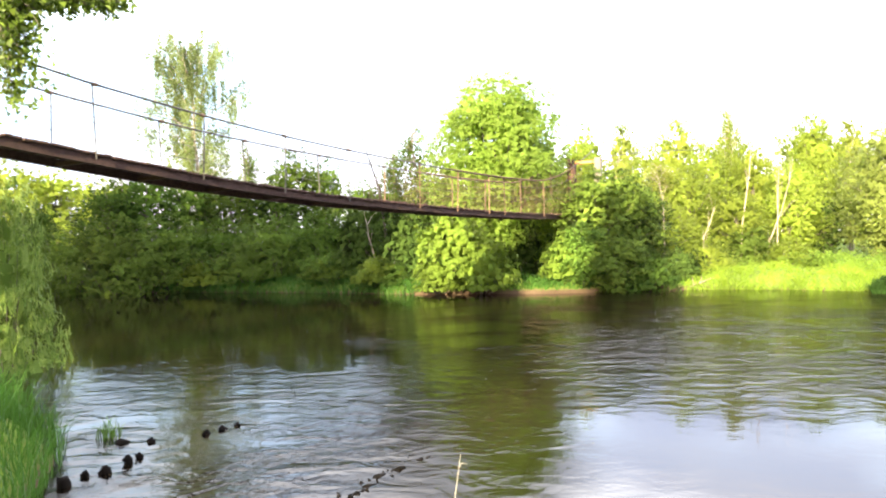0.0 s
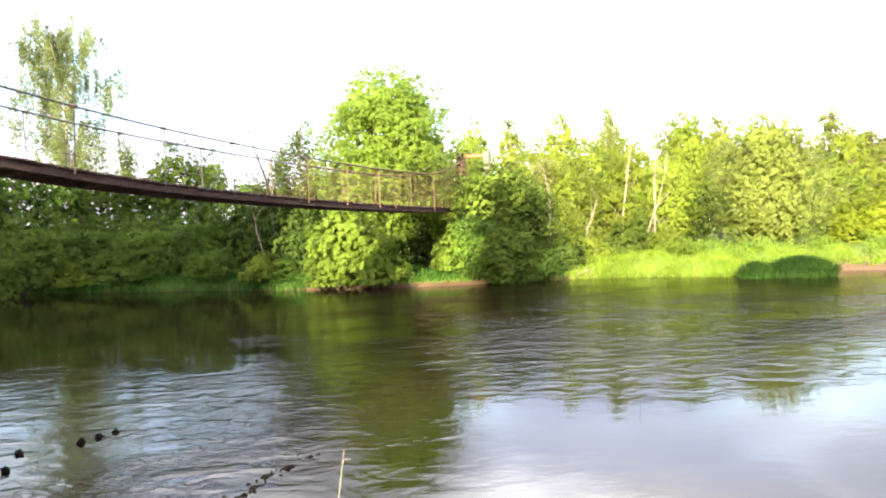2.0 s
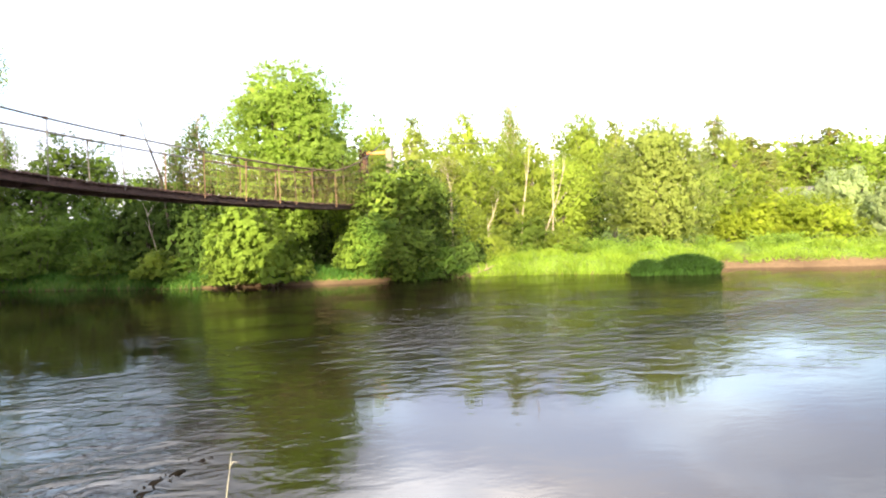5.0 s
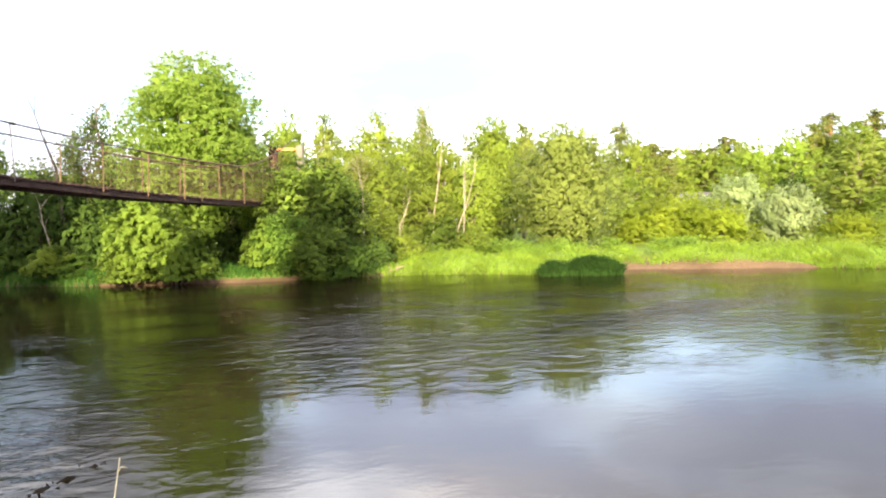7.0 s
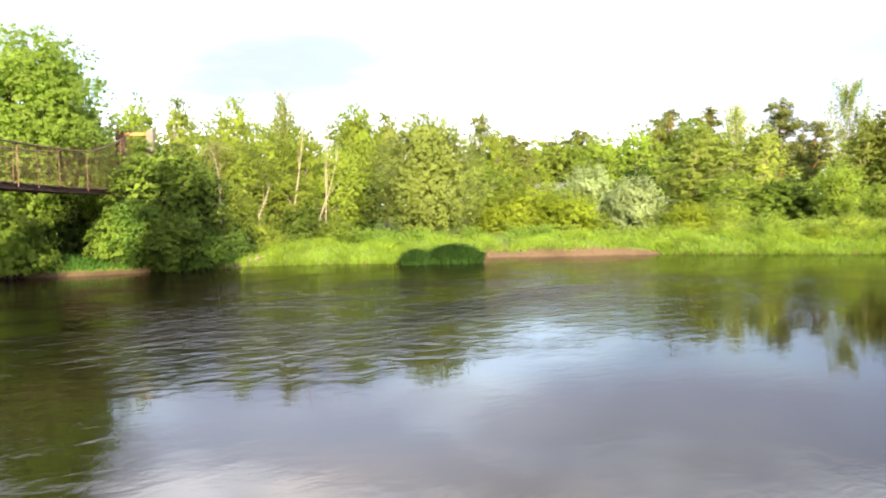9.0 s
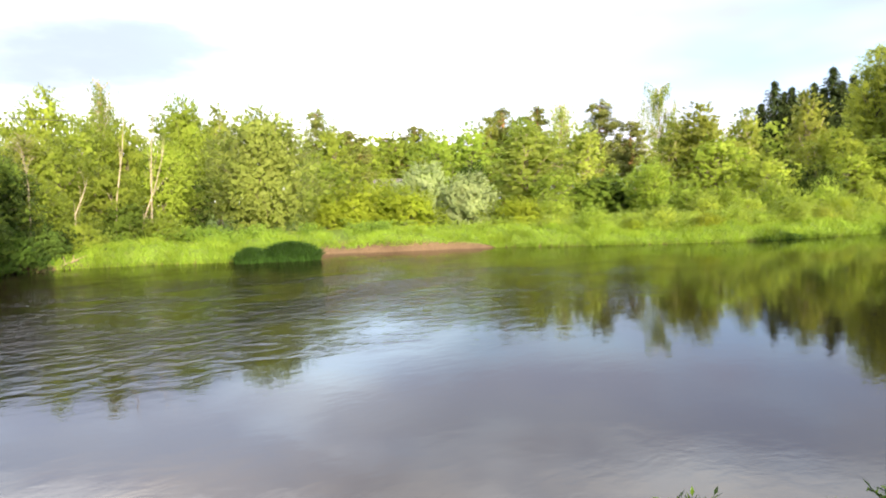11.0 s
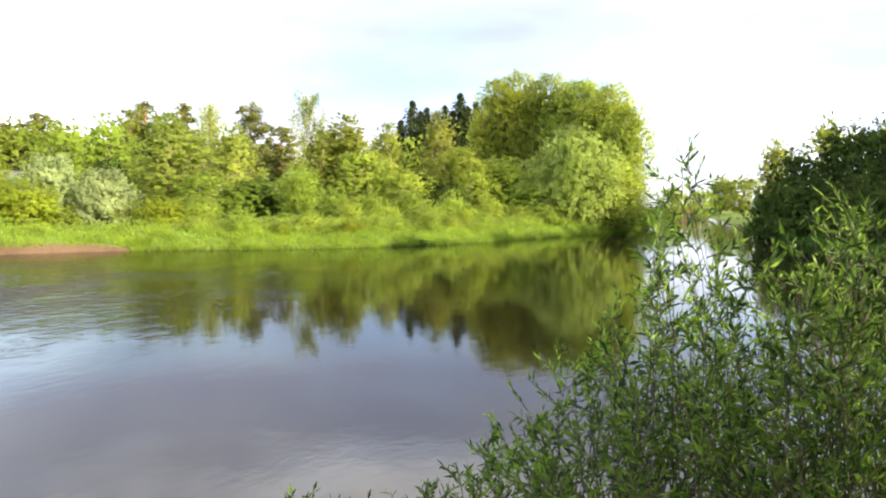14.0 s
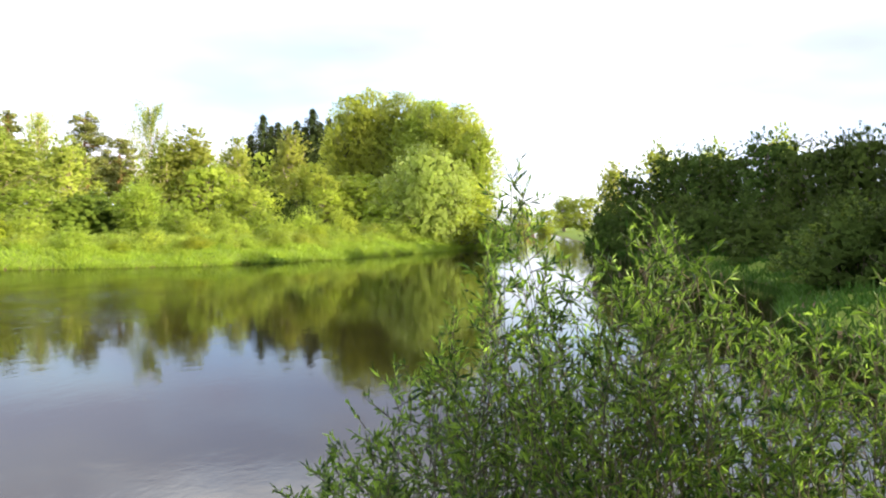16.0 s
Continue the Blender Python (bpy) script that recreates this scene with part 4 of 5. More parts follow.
# low bushes just behind the bank grass
low = np.random.default_rng(87)
line = FAR_SHORE[(FAR_SHORE[:, 0] > 27) & (FAR_SHORE[:, 0] < 66)]
run = np.concatenate([[0], np.cumsum(np.hypot(*np.diff(line, axis=0).T))])
for at in np.arange(1.0, run[-1], 2.1):
    q = np.array([np.interp(at, run, line[:, 0]), np.interp(at, run, line[:, 1])])
    d = np.array([np.interp(at + 0.5, run, line[:, 0]), np.interp(at + 0.5, run, line[:, 1])]) - q
    q = q + np.array((-d[1], d[0])) / (np.hypot(*d) + 1e-9) * low.uniform(2.1, 3.6)
    kind = ("olive_bush", "olive_bush", "yellow_bush", "olive_bush")[int(low.integers(4))]
    grow(kind, float(q[0]), float(q[1]), float(low.uniform(0.8, 1.5)), float(low.uniform(2.0, 3.2)), float(low.uniform(0, 360)))
# right bank, dark against the light, with shade put into the leaf colour
grow("aspen_tree", 84.2, -6.2, 8.8, 4.8, 110)
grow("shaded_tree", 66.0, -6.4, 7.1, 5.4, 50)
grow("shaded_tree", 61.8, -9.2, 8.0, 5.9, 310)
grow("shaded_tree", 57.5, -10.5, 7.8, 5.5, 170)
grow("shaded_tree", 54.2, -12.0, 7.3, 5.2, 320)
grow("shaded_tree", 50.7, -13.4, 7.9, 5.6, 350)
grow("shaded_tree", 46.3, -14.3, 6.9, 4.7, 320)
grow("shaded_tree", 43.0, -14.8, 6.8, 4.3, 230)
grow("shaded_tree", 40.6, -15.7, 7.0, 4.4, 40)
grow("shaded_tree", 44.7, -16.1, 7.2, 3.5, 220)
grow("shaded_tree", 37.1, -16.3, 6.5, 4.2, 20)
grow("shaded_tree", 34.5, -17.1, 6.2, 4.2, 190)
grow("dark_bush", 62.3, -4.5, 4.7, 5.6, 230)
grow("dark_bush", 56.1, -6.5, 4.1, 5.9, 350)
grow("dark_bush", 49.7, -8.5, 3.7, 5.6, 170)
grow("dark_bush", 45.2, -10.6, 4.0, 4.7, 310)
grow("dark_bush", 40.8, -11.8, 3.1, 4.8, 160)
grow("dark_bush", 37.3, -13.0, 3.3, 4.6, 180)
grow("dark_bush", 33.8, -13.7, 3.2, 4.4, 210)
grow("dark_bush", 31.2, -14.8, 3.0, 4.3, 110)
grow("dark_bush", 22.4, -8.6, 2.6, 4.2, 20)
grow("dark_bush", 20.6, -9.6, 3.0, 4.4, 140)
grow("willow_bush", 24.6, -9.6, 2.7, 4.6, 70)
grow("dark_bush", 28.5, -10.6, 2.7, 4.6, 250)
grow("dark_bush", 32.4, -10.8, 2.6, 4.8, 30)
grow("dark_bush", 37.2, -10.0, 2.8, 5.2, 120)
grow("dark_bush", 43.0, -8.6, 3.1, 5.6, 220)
grow("alder_tree", 67.9, -8.9, 9.2, 4.4, 0)
grow("alder_tree", 59.3, -11.9, 8.2, 4.2, 300)
grow("alder_tree", 53.4, -15.0, 8.5, 4.2, 350)
# the distance upstream
def far_woods(n=26000):
    """The closed edge of the wood behind the bank: ragged tops, many small clumps."""
    rng = np.random.default_rng(63)
    az, r = np.radians(rng.uniform(-3, 74, n)), rng.uniform(84, 100, n)
    cell = np.floor(np.degrees(az) / 1.9 + r * 0.11)
    top = 6.2 + 2.6 * np.modf(np.abs(np.sin(cell * 12.9898) * 43758.5))[0]
    mid = np.abs(np.modf(np.degrees(az) / 1.9 + r * 0.11)[0] % 1 - 0.5) * 2
    z = top * (1 - 0.35 * mid ** 2) * rng.uniform(0.02, 1, n) ** 0.6
    c = np.stack([r * np.sin(az), r * np.cos(az), 1.5 + z], axis=1)
    v, f, soft = leaf_flakes(rng, c, np.stack([-np.sin(az), -np.cos(az), 0.4 + 0 * az], axis=1), 0.55, 0.4, 0.1, 0.8)
    tagged(new("far_woods", mesh_from("far_woods", v, f, LEAF_OLIVE, True, soft)), "closed olive green edge of the distant wood", "woods", kind="stuff")


far_woods()
grow("aspen_tree", 200.4, -2.3, 9.4, 11.6, 160)
grow("alder_tree", 190.4, 2.6, 7.1, 9.5, 200)
grow("alder_tree", 195.3, -7.2, 9.5, 12.8, 170)
grow("alder_tree", 180.2, 8.4, 8.1, 10.5, 290)
# unseen trees added to shade the near grass, the shore willow and the alder
grow("alder_tree", -7.2, -1.0, 8.2, 4.4, 0, "unseen alder added to shade the near grass")
grow("alder_tree", -0.2, -6.4, 9.2, 2.6, 90, "unseen small alder added to shade the shore willow")
grow("tall_aspen", -9.0, -8.0, 15.8, 3.3, 70, "unseen slim tall aspen, added to shade the far bank's alder")
# near bank: willow over the water, an overhanging tree, tall shade trees behind the camera
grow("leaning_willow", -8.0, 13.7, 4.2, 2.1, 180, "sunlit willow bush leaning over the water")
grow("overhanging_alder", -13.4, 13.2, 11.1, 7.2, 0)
# out of view, added to shade the left far bank
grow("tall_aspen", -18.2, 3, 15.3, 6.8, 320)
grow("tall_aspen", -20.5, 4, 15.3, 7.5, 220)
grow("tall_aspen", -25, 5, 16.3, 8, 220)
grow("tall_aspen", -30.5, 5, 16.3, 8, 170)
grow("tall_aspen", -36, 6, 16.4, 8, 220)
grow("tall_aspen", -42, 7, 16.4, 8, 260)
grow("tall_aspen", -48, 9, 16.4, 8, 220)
# out of view, added to shade the right bank
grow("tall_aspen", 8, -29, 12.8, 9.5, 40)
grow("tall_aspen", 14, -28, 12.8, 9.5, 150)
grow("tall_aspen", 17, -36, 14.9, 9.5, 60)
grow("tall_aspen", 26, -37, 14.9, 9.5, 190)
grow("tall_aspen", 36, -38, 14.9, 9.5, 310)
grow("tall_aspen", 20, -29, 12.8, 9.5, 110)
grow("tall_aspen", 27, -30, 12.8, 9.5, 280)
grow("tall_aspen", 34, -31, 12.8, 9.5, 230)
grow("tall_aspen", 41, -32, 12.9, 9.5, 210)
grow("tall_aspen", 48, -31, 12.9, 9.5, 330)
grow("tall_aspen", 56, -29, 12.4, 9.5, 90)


# ---- the suspension footbridge ----
HEAD = -math.degrees(math.atan2(10.7, 18.0))
DECK_S = (-9.0, -1.65, 0.0, 2.95, 6.67, 12.34, 18.0, 21.06, 25.5)
DECK_Z = (5.00, 4.02, 3.88, 3.57, 3.37, 3.21, 3.14, 3.14, 3.25)
WIDE = 1.1


def deck_z(s):
    k = np.linspace(-9, 25.5, 70)
    z = np.interp(k, DECK_S, DECK_Z)
    for _ in range(14):
        z[1:-1] = (z[:-2] + 2 * z[1:-1] + z[2:]) / 4
    return float(np.interp(s, k, z))


def cable_z(s):
    rise = max(0.0, s - 19.0) / 6.5
    return deck_z(s) + 1.16 + 0.12 * max(0.0, -s) * 0.3 + 1.5 * rise ** 1.6 + 0.2 * (max(0.0, s - 14.0) / 8.0) ** 1.5


def bevelled(name, size, mat, bevel=0.01):
    bm = bmesh.new()
    bmesh.ops.create_cube(bm, size=1.0, matrix=Matrix.Diagonal((*size, 1)))
    bmesh.ops.bevel(bm, geom=bm.edges[:], offset=bevel, segments=1, affect="EDGES")
    me = bpy.data.meshes.new(name)
    bm.to_mesh(me)
    bm.free()
    me.materials.append(mat)
    return me


def tube(name, line, radius, mat, sides=6):
    t = Tubes()
    t.add(line, [radius] * len(line), sides)
    return t.mesh(name, mat)


def footbridge():
    base = tagged(new("suspension_footbridge"), "old rusty suspension footbridge with a dark plank deck over the river", "bridge")
    base.matrix_basis = pose(-6, 13, 0, 0, 0, HEAD)
    rng = np.random.default_rng(3)
    run = np.linspace(-9, 25.4, 90)
    for x in (-WIDE + 0.06, -0.06):
        v, f = [], []
        for i, s in enumerate(run):
            z = deck_z(s) - 0.05
            v += [(x - 0.05, s, z), (x + 0.05, s, z), (x + 0.05, s, z - 0.15), (x - 0.05, s, z - 0.15)]
            if i:
                o = 4 * (i - 1)
                f += [(o + a, o + b, o + 4 + b, o + 4 + a) for a, b in ((0, 1), (1, 2), (2, 3), (3, 0))]
        part("stringer", mesh_from("stringer", v, f, TIMBER), base)
    planks = [bevelled("plank", (WIDE + 0.1, 0.135, 0.045), PLANK, 0.008), bevelled("plank", (WIDE + 0.07, 0.13, 0.042), PLANK, 0.008), bevelled("plank", (WIDE + 0.12, 0.14, 0.047), PLANK, 0.008)]
    s, slope = -8.9, 0.0
    while s < 25.3:
        slope = math.degrees(math.atan2(deck_z(s + 0.1) - deck_z(s - 0.1), 0.2))
        part("plank", planks[int(rng.integers(3))], base, m=pose(-WIDE / 2 + rng.normal(0, 0.007), s, deck_z(s) - 0.022 + rng.normal(0, 0.004), slope, rng.normal(0, 0.6), rng.normal(0, 0.8)))
        s += 0.147 if rng.uniform() > 0.03 else 0.26
    beam = bevelled("cross_beam", (WIDE - 0.16, 0.11, 0.07), TIMBER, 0.01)
    rod_spots = {False: (-8.6, -6.4, -4.4, -2.3, 0.05, 2.4, 4.75, 7.1, 10.4, 12.6, 14.8, 16.0, 19.5, 22.6), True: (-8.5, -6.5, -4.4, -2.4, 0.0, 2.4, 4.75, 7.4, 10.35, 14.4, 16.8, 20.0, 23.2)}
    for s in np.arange(-8.6, 25.0, 1.72):
        part("cross_beam", beam, base, m=pose(-WIDE / 2, s, deck_z(s) - 0.15))
    for x in (-WIDE - 0.06, 0.06):
        line = [(x, s, cable_z(s)) for s in run]
        part("hand_cable", tube("hand_cable", line, 0.022, CABLE), base, "dark steel rope")
        far = np.linspace(12.2, 22.6, 28)
        part("hand_rail", tube("hand_rail", [(x, s, cable_z(s) + 0.012) for s in far], 0.028, RUST, 6), base, "rusty pipe rail")
        net = Tubes()
        for s in np.arange(9.6, 23.8, 0.16):
            d = rng.normal(0, 0.02)
            net.add([(x, s, deck_z(s) - 0.02), (x + rng.normal(0, 0.015), s + d, cable_z(s) - 0.01)], [0.0045, 0.0045], 3)
        for low in np.arange(0.15, 0.95, 0.16):
            net.add([(x, s, deck_z(s) + low * (cable_z(s) - deck_z(s))) for s in np.arange(9.6, 23.8, 0.8)], [0.004] * len(np.arange(9.6, 23.8, 0.8)), 3)
        part("side_net", net.mesh("side_net", RUST), base, "rusty wire netting")
        for low in (0.42, 0.78):
            part("side_wire", tube("side_wire", [(x, s, deck_z(s) + low * (cable_z(s) - deck_z(s))) for s in run[::2]], 0.006, CABLE, 4), base, "thin wire")
        for s in rod_spots[x < -0.5]:
            top = cable_z(s)
            stout = s > 7.5
            rod = tube("hanger", [(x, s, deck_z(s) - 0.12), (x + rng.normal(0, 0.02), s + rng.normal(0, 0.05), top)], 0.017 if stout else 0.015, RUST if stout else CABLE, 5)
            part("hanger", rod, base, "rusty steel post" if stout else "thin steel hanger")
            part("clamp", tube("clamp", [(x, s - 0.05, top), (x, s + 0.05, top)], 0.036, RUST), base)
    # the landing frame among the trees of the far bank
    for x, mat, wide in ((-WIDE - 0.1, TIMBER, 0.36), (0.1, CONCRETE, 0.30)):
        post = bevelled("tower_post", (wide, 0.3, 6.2), mat, 0.02)
        part("tower_post", post, base, m=pose(x + 0.1, 25.6, 2.73))
    part("tower_crossbar", bevelled("tower_crossbar", (WIDE + 0.5, 0.12, 0.12), ORANGE, 0.01), base, "faded orange crossbar", pose(-WIDE / 2 + 0.1, 25.6, 5.66))
    part("guy_wire", tube("guy_wire", [(0.2, 25.6, 5.82), (1.6, 29, 6.3), (3.4, 33, 6.6)], 0.02, CABLE, 4), base)
    part("guy_wire", tube("guy_wire", [(-WIDE, 25.6, 5.82), (-2.4, 24.0, 6.3)], 0.012, CABLE, 4), base)
    # the landing frame on the near bank
    for x in (-WIDE - 0.1, 0.1):
        part("tower_post", bevelled("tower_post", (0.3, 0.3, 8.0), TIMBER, 0.02), base, m=pose(x, -9.2, 3.4))
    part("tower_crossbar", bevelled("tower_crossbar", (WIDE + 0.5, 0.12, 0.12), TIMBER, 0.01), base, m=pose(-WIDE / 2, -9.2, 6.9))
    part("landing", bevelled("landing", (1.6, 3.0, 0.2), TIMBER, 0.02), base, m=pose(-WIDE / 2, -10.6, 4.9))
    for x in (-WIDE, 0.0):
        part("landing_post", bevelled("landing_post", (0.25, 0.25, 5.2), TIMBER, 0.02), base, m=pose(x, -11.8, 2.5))


footbridge()


# ---- dead trunks ----
def dead_trunk(name, line, radius, mat, label, seed):
    rng = np.random.default_rng(seed)
    base = tagged(new(name), label, "dead tree", "bare trunks on the bank")
    x, y = line[0][:2]
    line = [(x, y, float(lie(np.array(x), np.array(y))) - 0.1), *line[1:]]
    foot = np.array(line[0], float)
    base.matrix_basis = pose(*line[0])
    line = [np.array(p, float) - foot for p in line]
    t = Tubes()
    t.add(line, [radius * (1.1 - 0.9 * i / (len(line) - 1)) for i in range(len(line))], 6)
    part("trunk", t.mesh("trunk", mat), base)
    for i in range(1, len(line)):
        for _ in range(2):
            d = np.array((rng.normal(0, 0.25), rng.normal(0, 0.25), rng.uniform(0.3, 0.7)))
            t = Tubes()
            t.add([line[i] - (line[i] - line[i - 1]) * 0.3, line[i] + d * 0.5, line[i] + d], [radius * 0.28, radius * 0.18, radius * 0.08], 4)
            part("branch", t.mesh("branch", mat), base)
    return base


dead_trunk("dead_snag", [(-2.3, 34.0, 0.6), (-2.8, 33.9, 4.6), (-3.2, 33.85, 5.8), (-3.55, 33.8, 7.0)], 0.07, TWIG, "dark leaning dead stem behind the bridge", 1)
dead_trunk("bare_birch_trunk", [(13.35, 33.9, 0.9), (13.46, 33.9, 2.6), (13.75, 33.8, 4.7), (13.93, 33.74, 6.8)], 0.036, BARK_BIRCH, "bare pale curved birch trunk on the bank", 2)
dead_trunk("bare_birch_trunk", [(14.75, 33.4, 0.9), (14.84, 33.35, 4.1), (14.9, 33.3, 5.3), (15.0, 33.27, 6.5)], 0.030, BARK_BIRCH, "bare pale forked birch trunk on the bank", 4)
dead_trunk("bare_birch_trunk", [(14.3, 33.55, 0.9), (14.5, 33.5, 1.8), (14.98, 33.3, 3.2), (15.37, 33.11, 4.9)], 0.036, BARK_BIRCH, "bare pale leaning birch trunk on the bank", 3)
dead_trunk("dead_tree", [(-2.95, 33.7, 0.6), (-3.05, 33.7, 1.4), (-3.3, 33.7, 2.4), (-3.4, 33.7, 3.2)], 0.035, BARK_BIRCH, "pale thin dead stem against the dark bushes", 22)
dead_trunk("bare_birch_trunk", [(9.42, 32.14, 0.90), (9.42, 32.14, 3.00), (9.40, 32.26, 3.86), (9.28, 32.39, 4.72)], 0.028, BARK_BIRCH, "thin pale bare stem among the alders", 20)
dead_trunk("bare_birch_trunk", [(11.06, 32.05, 0.90), (11.06, 32.05, 2.01), (11.36, 32.07, 2.65), (11.57, 32.08, 3.28)], 0.028, BARK_BIRCH, "thin pale bare stem among the alders", 21)


# ---- grass ----
def blades(rng, x, y, z, height, width, lean=0.35, simple=False):
    n = len(x)
    a, b = rng.uniform(0, 2 * np.pi, n), rng.uniform(0, 2 * np.pi, n)
    h = height * rng.uniform(0.55, 1.25, n)
    w = np.stack([np.cos(a), np.sin(a), np.zeros(n)], axis=1) * (width * rng.uniform(0.6, 1.3, n))[:, None]
    p = np.stack([x, y, z], axis=1)
    off = np.stack([np.cos(b), np.sin(b), np.zeros(n)], axis=1) * (h * lean * rng.uniform(0.2, 1.2, n))[:, None]
    up = np.stack([np.zeros(n), np.zeros(n), h], axis=1)
    mid, tip = p + off * 0.3 + up * 0.6, p + off + up * 0.95
    if simple:
        v = np.stack([p - w, p + w, tip + w * 0.3, tip - w * 0.3], axis=1).reshape(-1, 3)
        return v, np.arange(n * 4).reshape(n, 4)
    v = np.stack([p - w, p + w, mid + w * 0.8, mid - w * 0.8, tip + w * 0.12, tip - w * 0.12], axis=1).reshape(-1, 3)
    o = np.arange(n)[:, None] * 6
    f = np.concatenate([o + np.array((0, 1, 2, 3)), o + np.array((3, 2, 4, 5))], axis=1).reshape(-1, 4)
    return v, f


def along_shore(rng, line, x0, x1, n, deep, power=1.5):
    """Places on the land side of a shore, thicker towards the water."""
    line = line[(line[:, 0] > x0 - 8) & (line[:, 0] < x1 + 8)]
    i = rng.integers(0, len(line) - 1, n)
    seg = np.hypot(*(line[1:] - line[:-1]).T)
    i = rng.choice(len(seg), n, p=seg / seg.sum())
    k = rng.uniform(0, 1, n)[:, None]
    p = line[i] * (1 - k) + line[i + 1] * k
    d = line[i + 1] - line[i]
    nor = np.stack([-d[:, 1], d[:, 0]], axis=1) / np.hypot(d[:, 0], d[:, 1])[:, None]
    p = p + nor * (deep * rng.uniform(0, 1, n) ** power - 0.12)[:, None]
    keep = (p[:, 0] > x0) & (p[:, 0] < x1) & (shore_distance(p[:, 0], p[:, 1]) > -0.12)
    return p[keep]


rng = np.random.default_rng(77)
p = along_shore(rng, FAR_SHORE, 9.5, 84, 86000, 7.5, 1.9)
dist = shore_distance(p[:, 0], p[:, 1])
mud = (p[:, 0] > 19.4) & (p[:, 0] < 26.4) & (dist < 0.28)
p = p[~mud]
v, f = blades(rng, p[:, 0], p[:, 1], np.maximum(lie(p[:, 0], p[:, 1]) - 0.03, -0.02), 0.27 * (0.75 + 0.45 * np.sin(p[:, 0] * 1.3 + np.sin(p[:, 1])) ** 2), 0.014, 1.3, True)
tagged(new("bank_grass", mesh_from("bank_grass", v, f, GRASS)), "bright sunlit long grass along the far bank", "grass", kind="stuff")
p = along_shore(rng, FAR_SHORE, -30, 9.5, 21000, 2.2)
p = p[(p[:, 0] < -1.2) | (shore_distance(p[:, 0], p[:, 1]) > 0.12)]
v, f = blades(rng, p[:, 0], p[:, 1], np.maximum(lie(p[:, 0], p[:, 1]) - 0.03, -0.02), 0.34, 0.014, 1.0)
tagged(new("shaded_grass", mesh_from("shaded_grass", v, f, GRASS_SHADED)), "long grass hanging over the shaded bank, darkened for shade", "grass", kind="stuff")
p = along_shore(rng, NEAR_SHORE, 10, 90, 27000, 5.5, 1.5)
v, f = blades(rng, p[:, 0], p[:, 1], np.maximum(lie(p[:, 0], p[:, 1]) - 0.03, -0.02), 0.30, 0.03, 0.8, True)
tagged(new("right_bank_grass", mesh_from("right_bank_grass", v, f, GRASS_RIGHT_SHADED)), "green grass on the right bank, darkened for shade", "grass", kind="stuff")
p = along_shore(rng, NEAR_SHORE, -9, -3.0, 16000, 2.4, 1.1)
v, f = blades(rng, p[:, 0], p[:, 1], np.maximum(lie(p[:, 0], p[:, 1]) - 0.03, -0.02), 0.54, 0.006, 0.6)
tagged(new("near_grass", mesh_from("near_grass", v, f, GRASS_SHADED)), "tall green grass at the near water's edge, darkened for shade", "grass", kind="stuff")


# taller tufts that break the line of the bank
tuft = along_shore(rng, FAR_SHORE, 10, 66, 420, 4.5, 1.0)
n = 70
c = np.repeat(tuft, n, axis=0) + rng.normal(0, 0.16, (len(tuft) * n, 2)) * np.repeat(rng.uniform(0.5, 1.6, len(tuft)), n)[:, None]
c = c[shore_distance(c[:, 0], c[:, 1]) > 0.05]
c = c[~((c[:, 0] > 19.4) & (c[:, 0] < 26.4) & (shore_distance(c[:, 0], c[:, 1]) < 0.35))]
v, f = blades(rng, c[:, 0], c[:, 1], lie(c[:, 0], c[:, 1]) - 0.03, 0.36, 0.014, 1.2, True)
tagged(new("grass_tufts", mesh_from("grass_tufts", v, f, GRASS)), "taller tufts of sunlit grass on the far bank", "grass", kind="stuff")

def bank_herbs(name, x0, x1, clumps, deep, mat, label, seed, tall):
    """Low clumps of broad-leaved herbs scattered over the grass."""
    rng = np.random.default_rng(seed)
    at = along_shore(rng, FAR_SHORE, x0, x1, clumps, deep, 0.8)
    at = at[shore_distance(at[:, 0], at[:, 1]) > 2.0]
    n = 70
    size = np.repeat(rng.uniform(0.5, 1.3, len(at)), n)
    p = np.repeat(at, n, axis=0) + rng.normal(0, 0.2, (len(at) * n, 2)) * size[:, None]
    z = lie(p[:, 0], p[:, 1]) + tall * size * rng.uniform(0.1, 1, len(p)) ** 0.8
    v, f, soft = leaf_flakes(rng, np.stack([p[:, 0], p[:, 1], z], axis=1), rng.normal(0, 0.6, (len(p), 3)) + np.array((-0.2, -0.7, 0.6)), 0.10, 0.065, 0.1, 0.8)
    tagged(new(name, mesh_from(name, v, f, mat, True, soft)), label, "herbs", kind="stuff")


bank_herbs("bank_herbs", 9, 26, 420, 6.5, LEAF_FRESH, "low broad-leaved herbs among the bank grass", 15, 0.55)
bank_herbs("pale_herbs", 26, 68, 560, 4.8, LEAF_OLIVE, "pale low herbs along the top of the bank", 16, 0.65)

# pale weeds and herbs behind the grass, below the poplars
p = along_shore(rng, FAR_SHORE, 37, 74, 17000, 8.0, 0.8)
dist = shore_distance(p[:, 0], p[:, 1])
p = p[(dist > 2.4) & (np.sin(p[:, 0] * 1.7 + np.sin(p[:, 1] * 1.1)) + rng.normal(0, 0.5, len(p)) > -0.2)]
v, f = blades(rng, p[:, 0], p[:, 1], lie(p[:, 0], p[:, 1]) - 0.03, 0.62, 0.024, 0.9)
tagged(new("tall_weeds", mesh_from("tall_weeds", v, f, LEAF_OLIVE)), "pale tall weeds behind the bank grass", "weeds", kind="stuff")


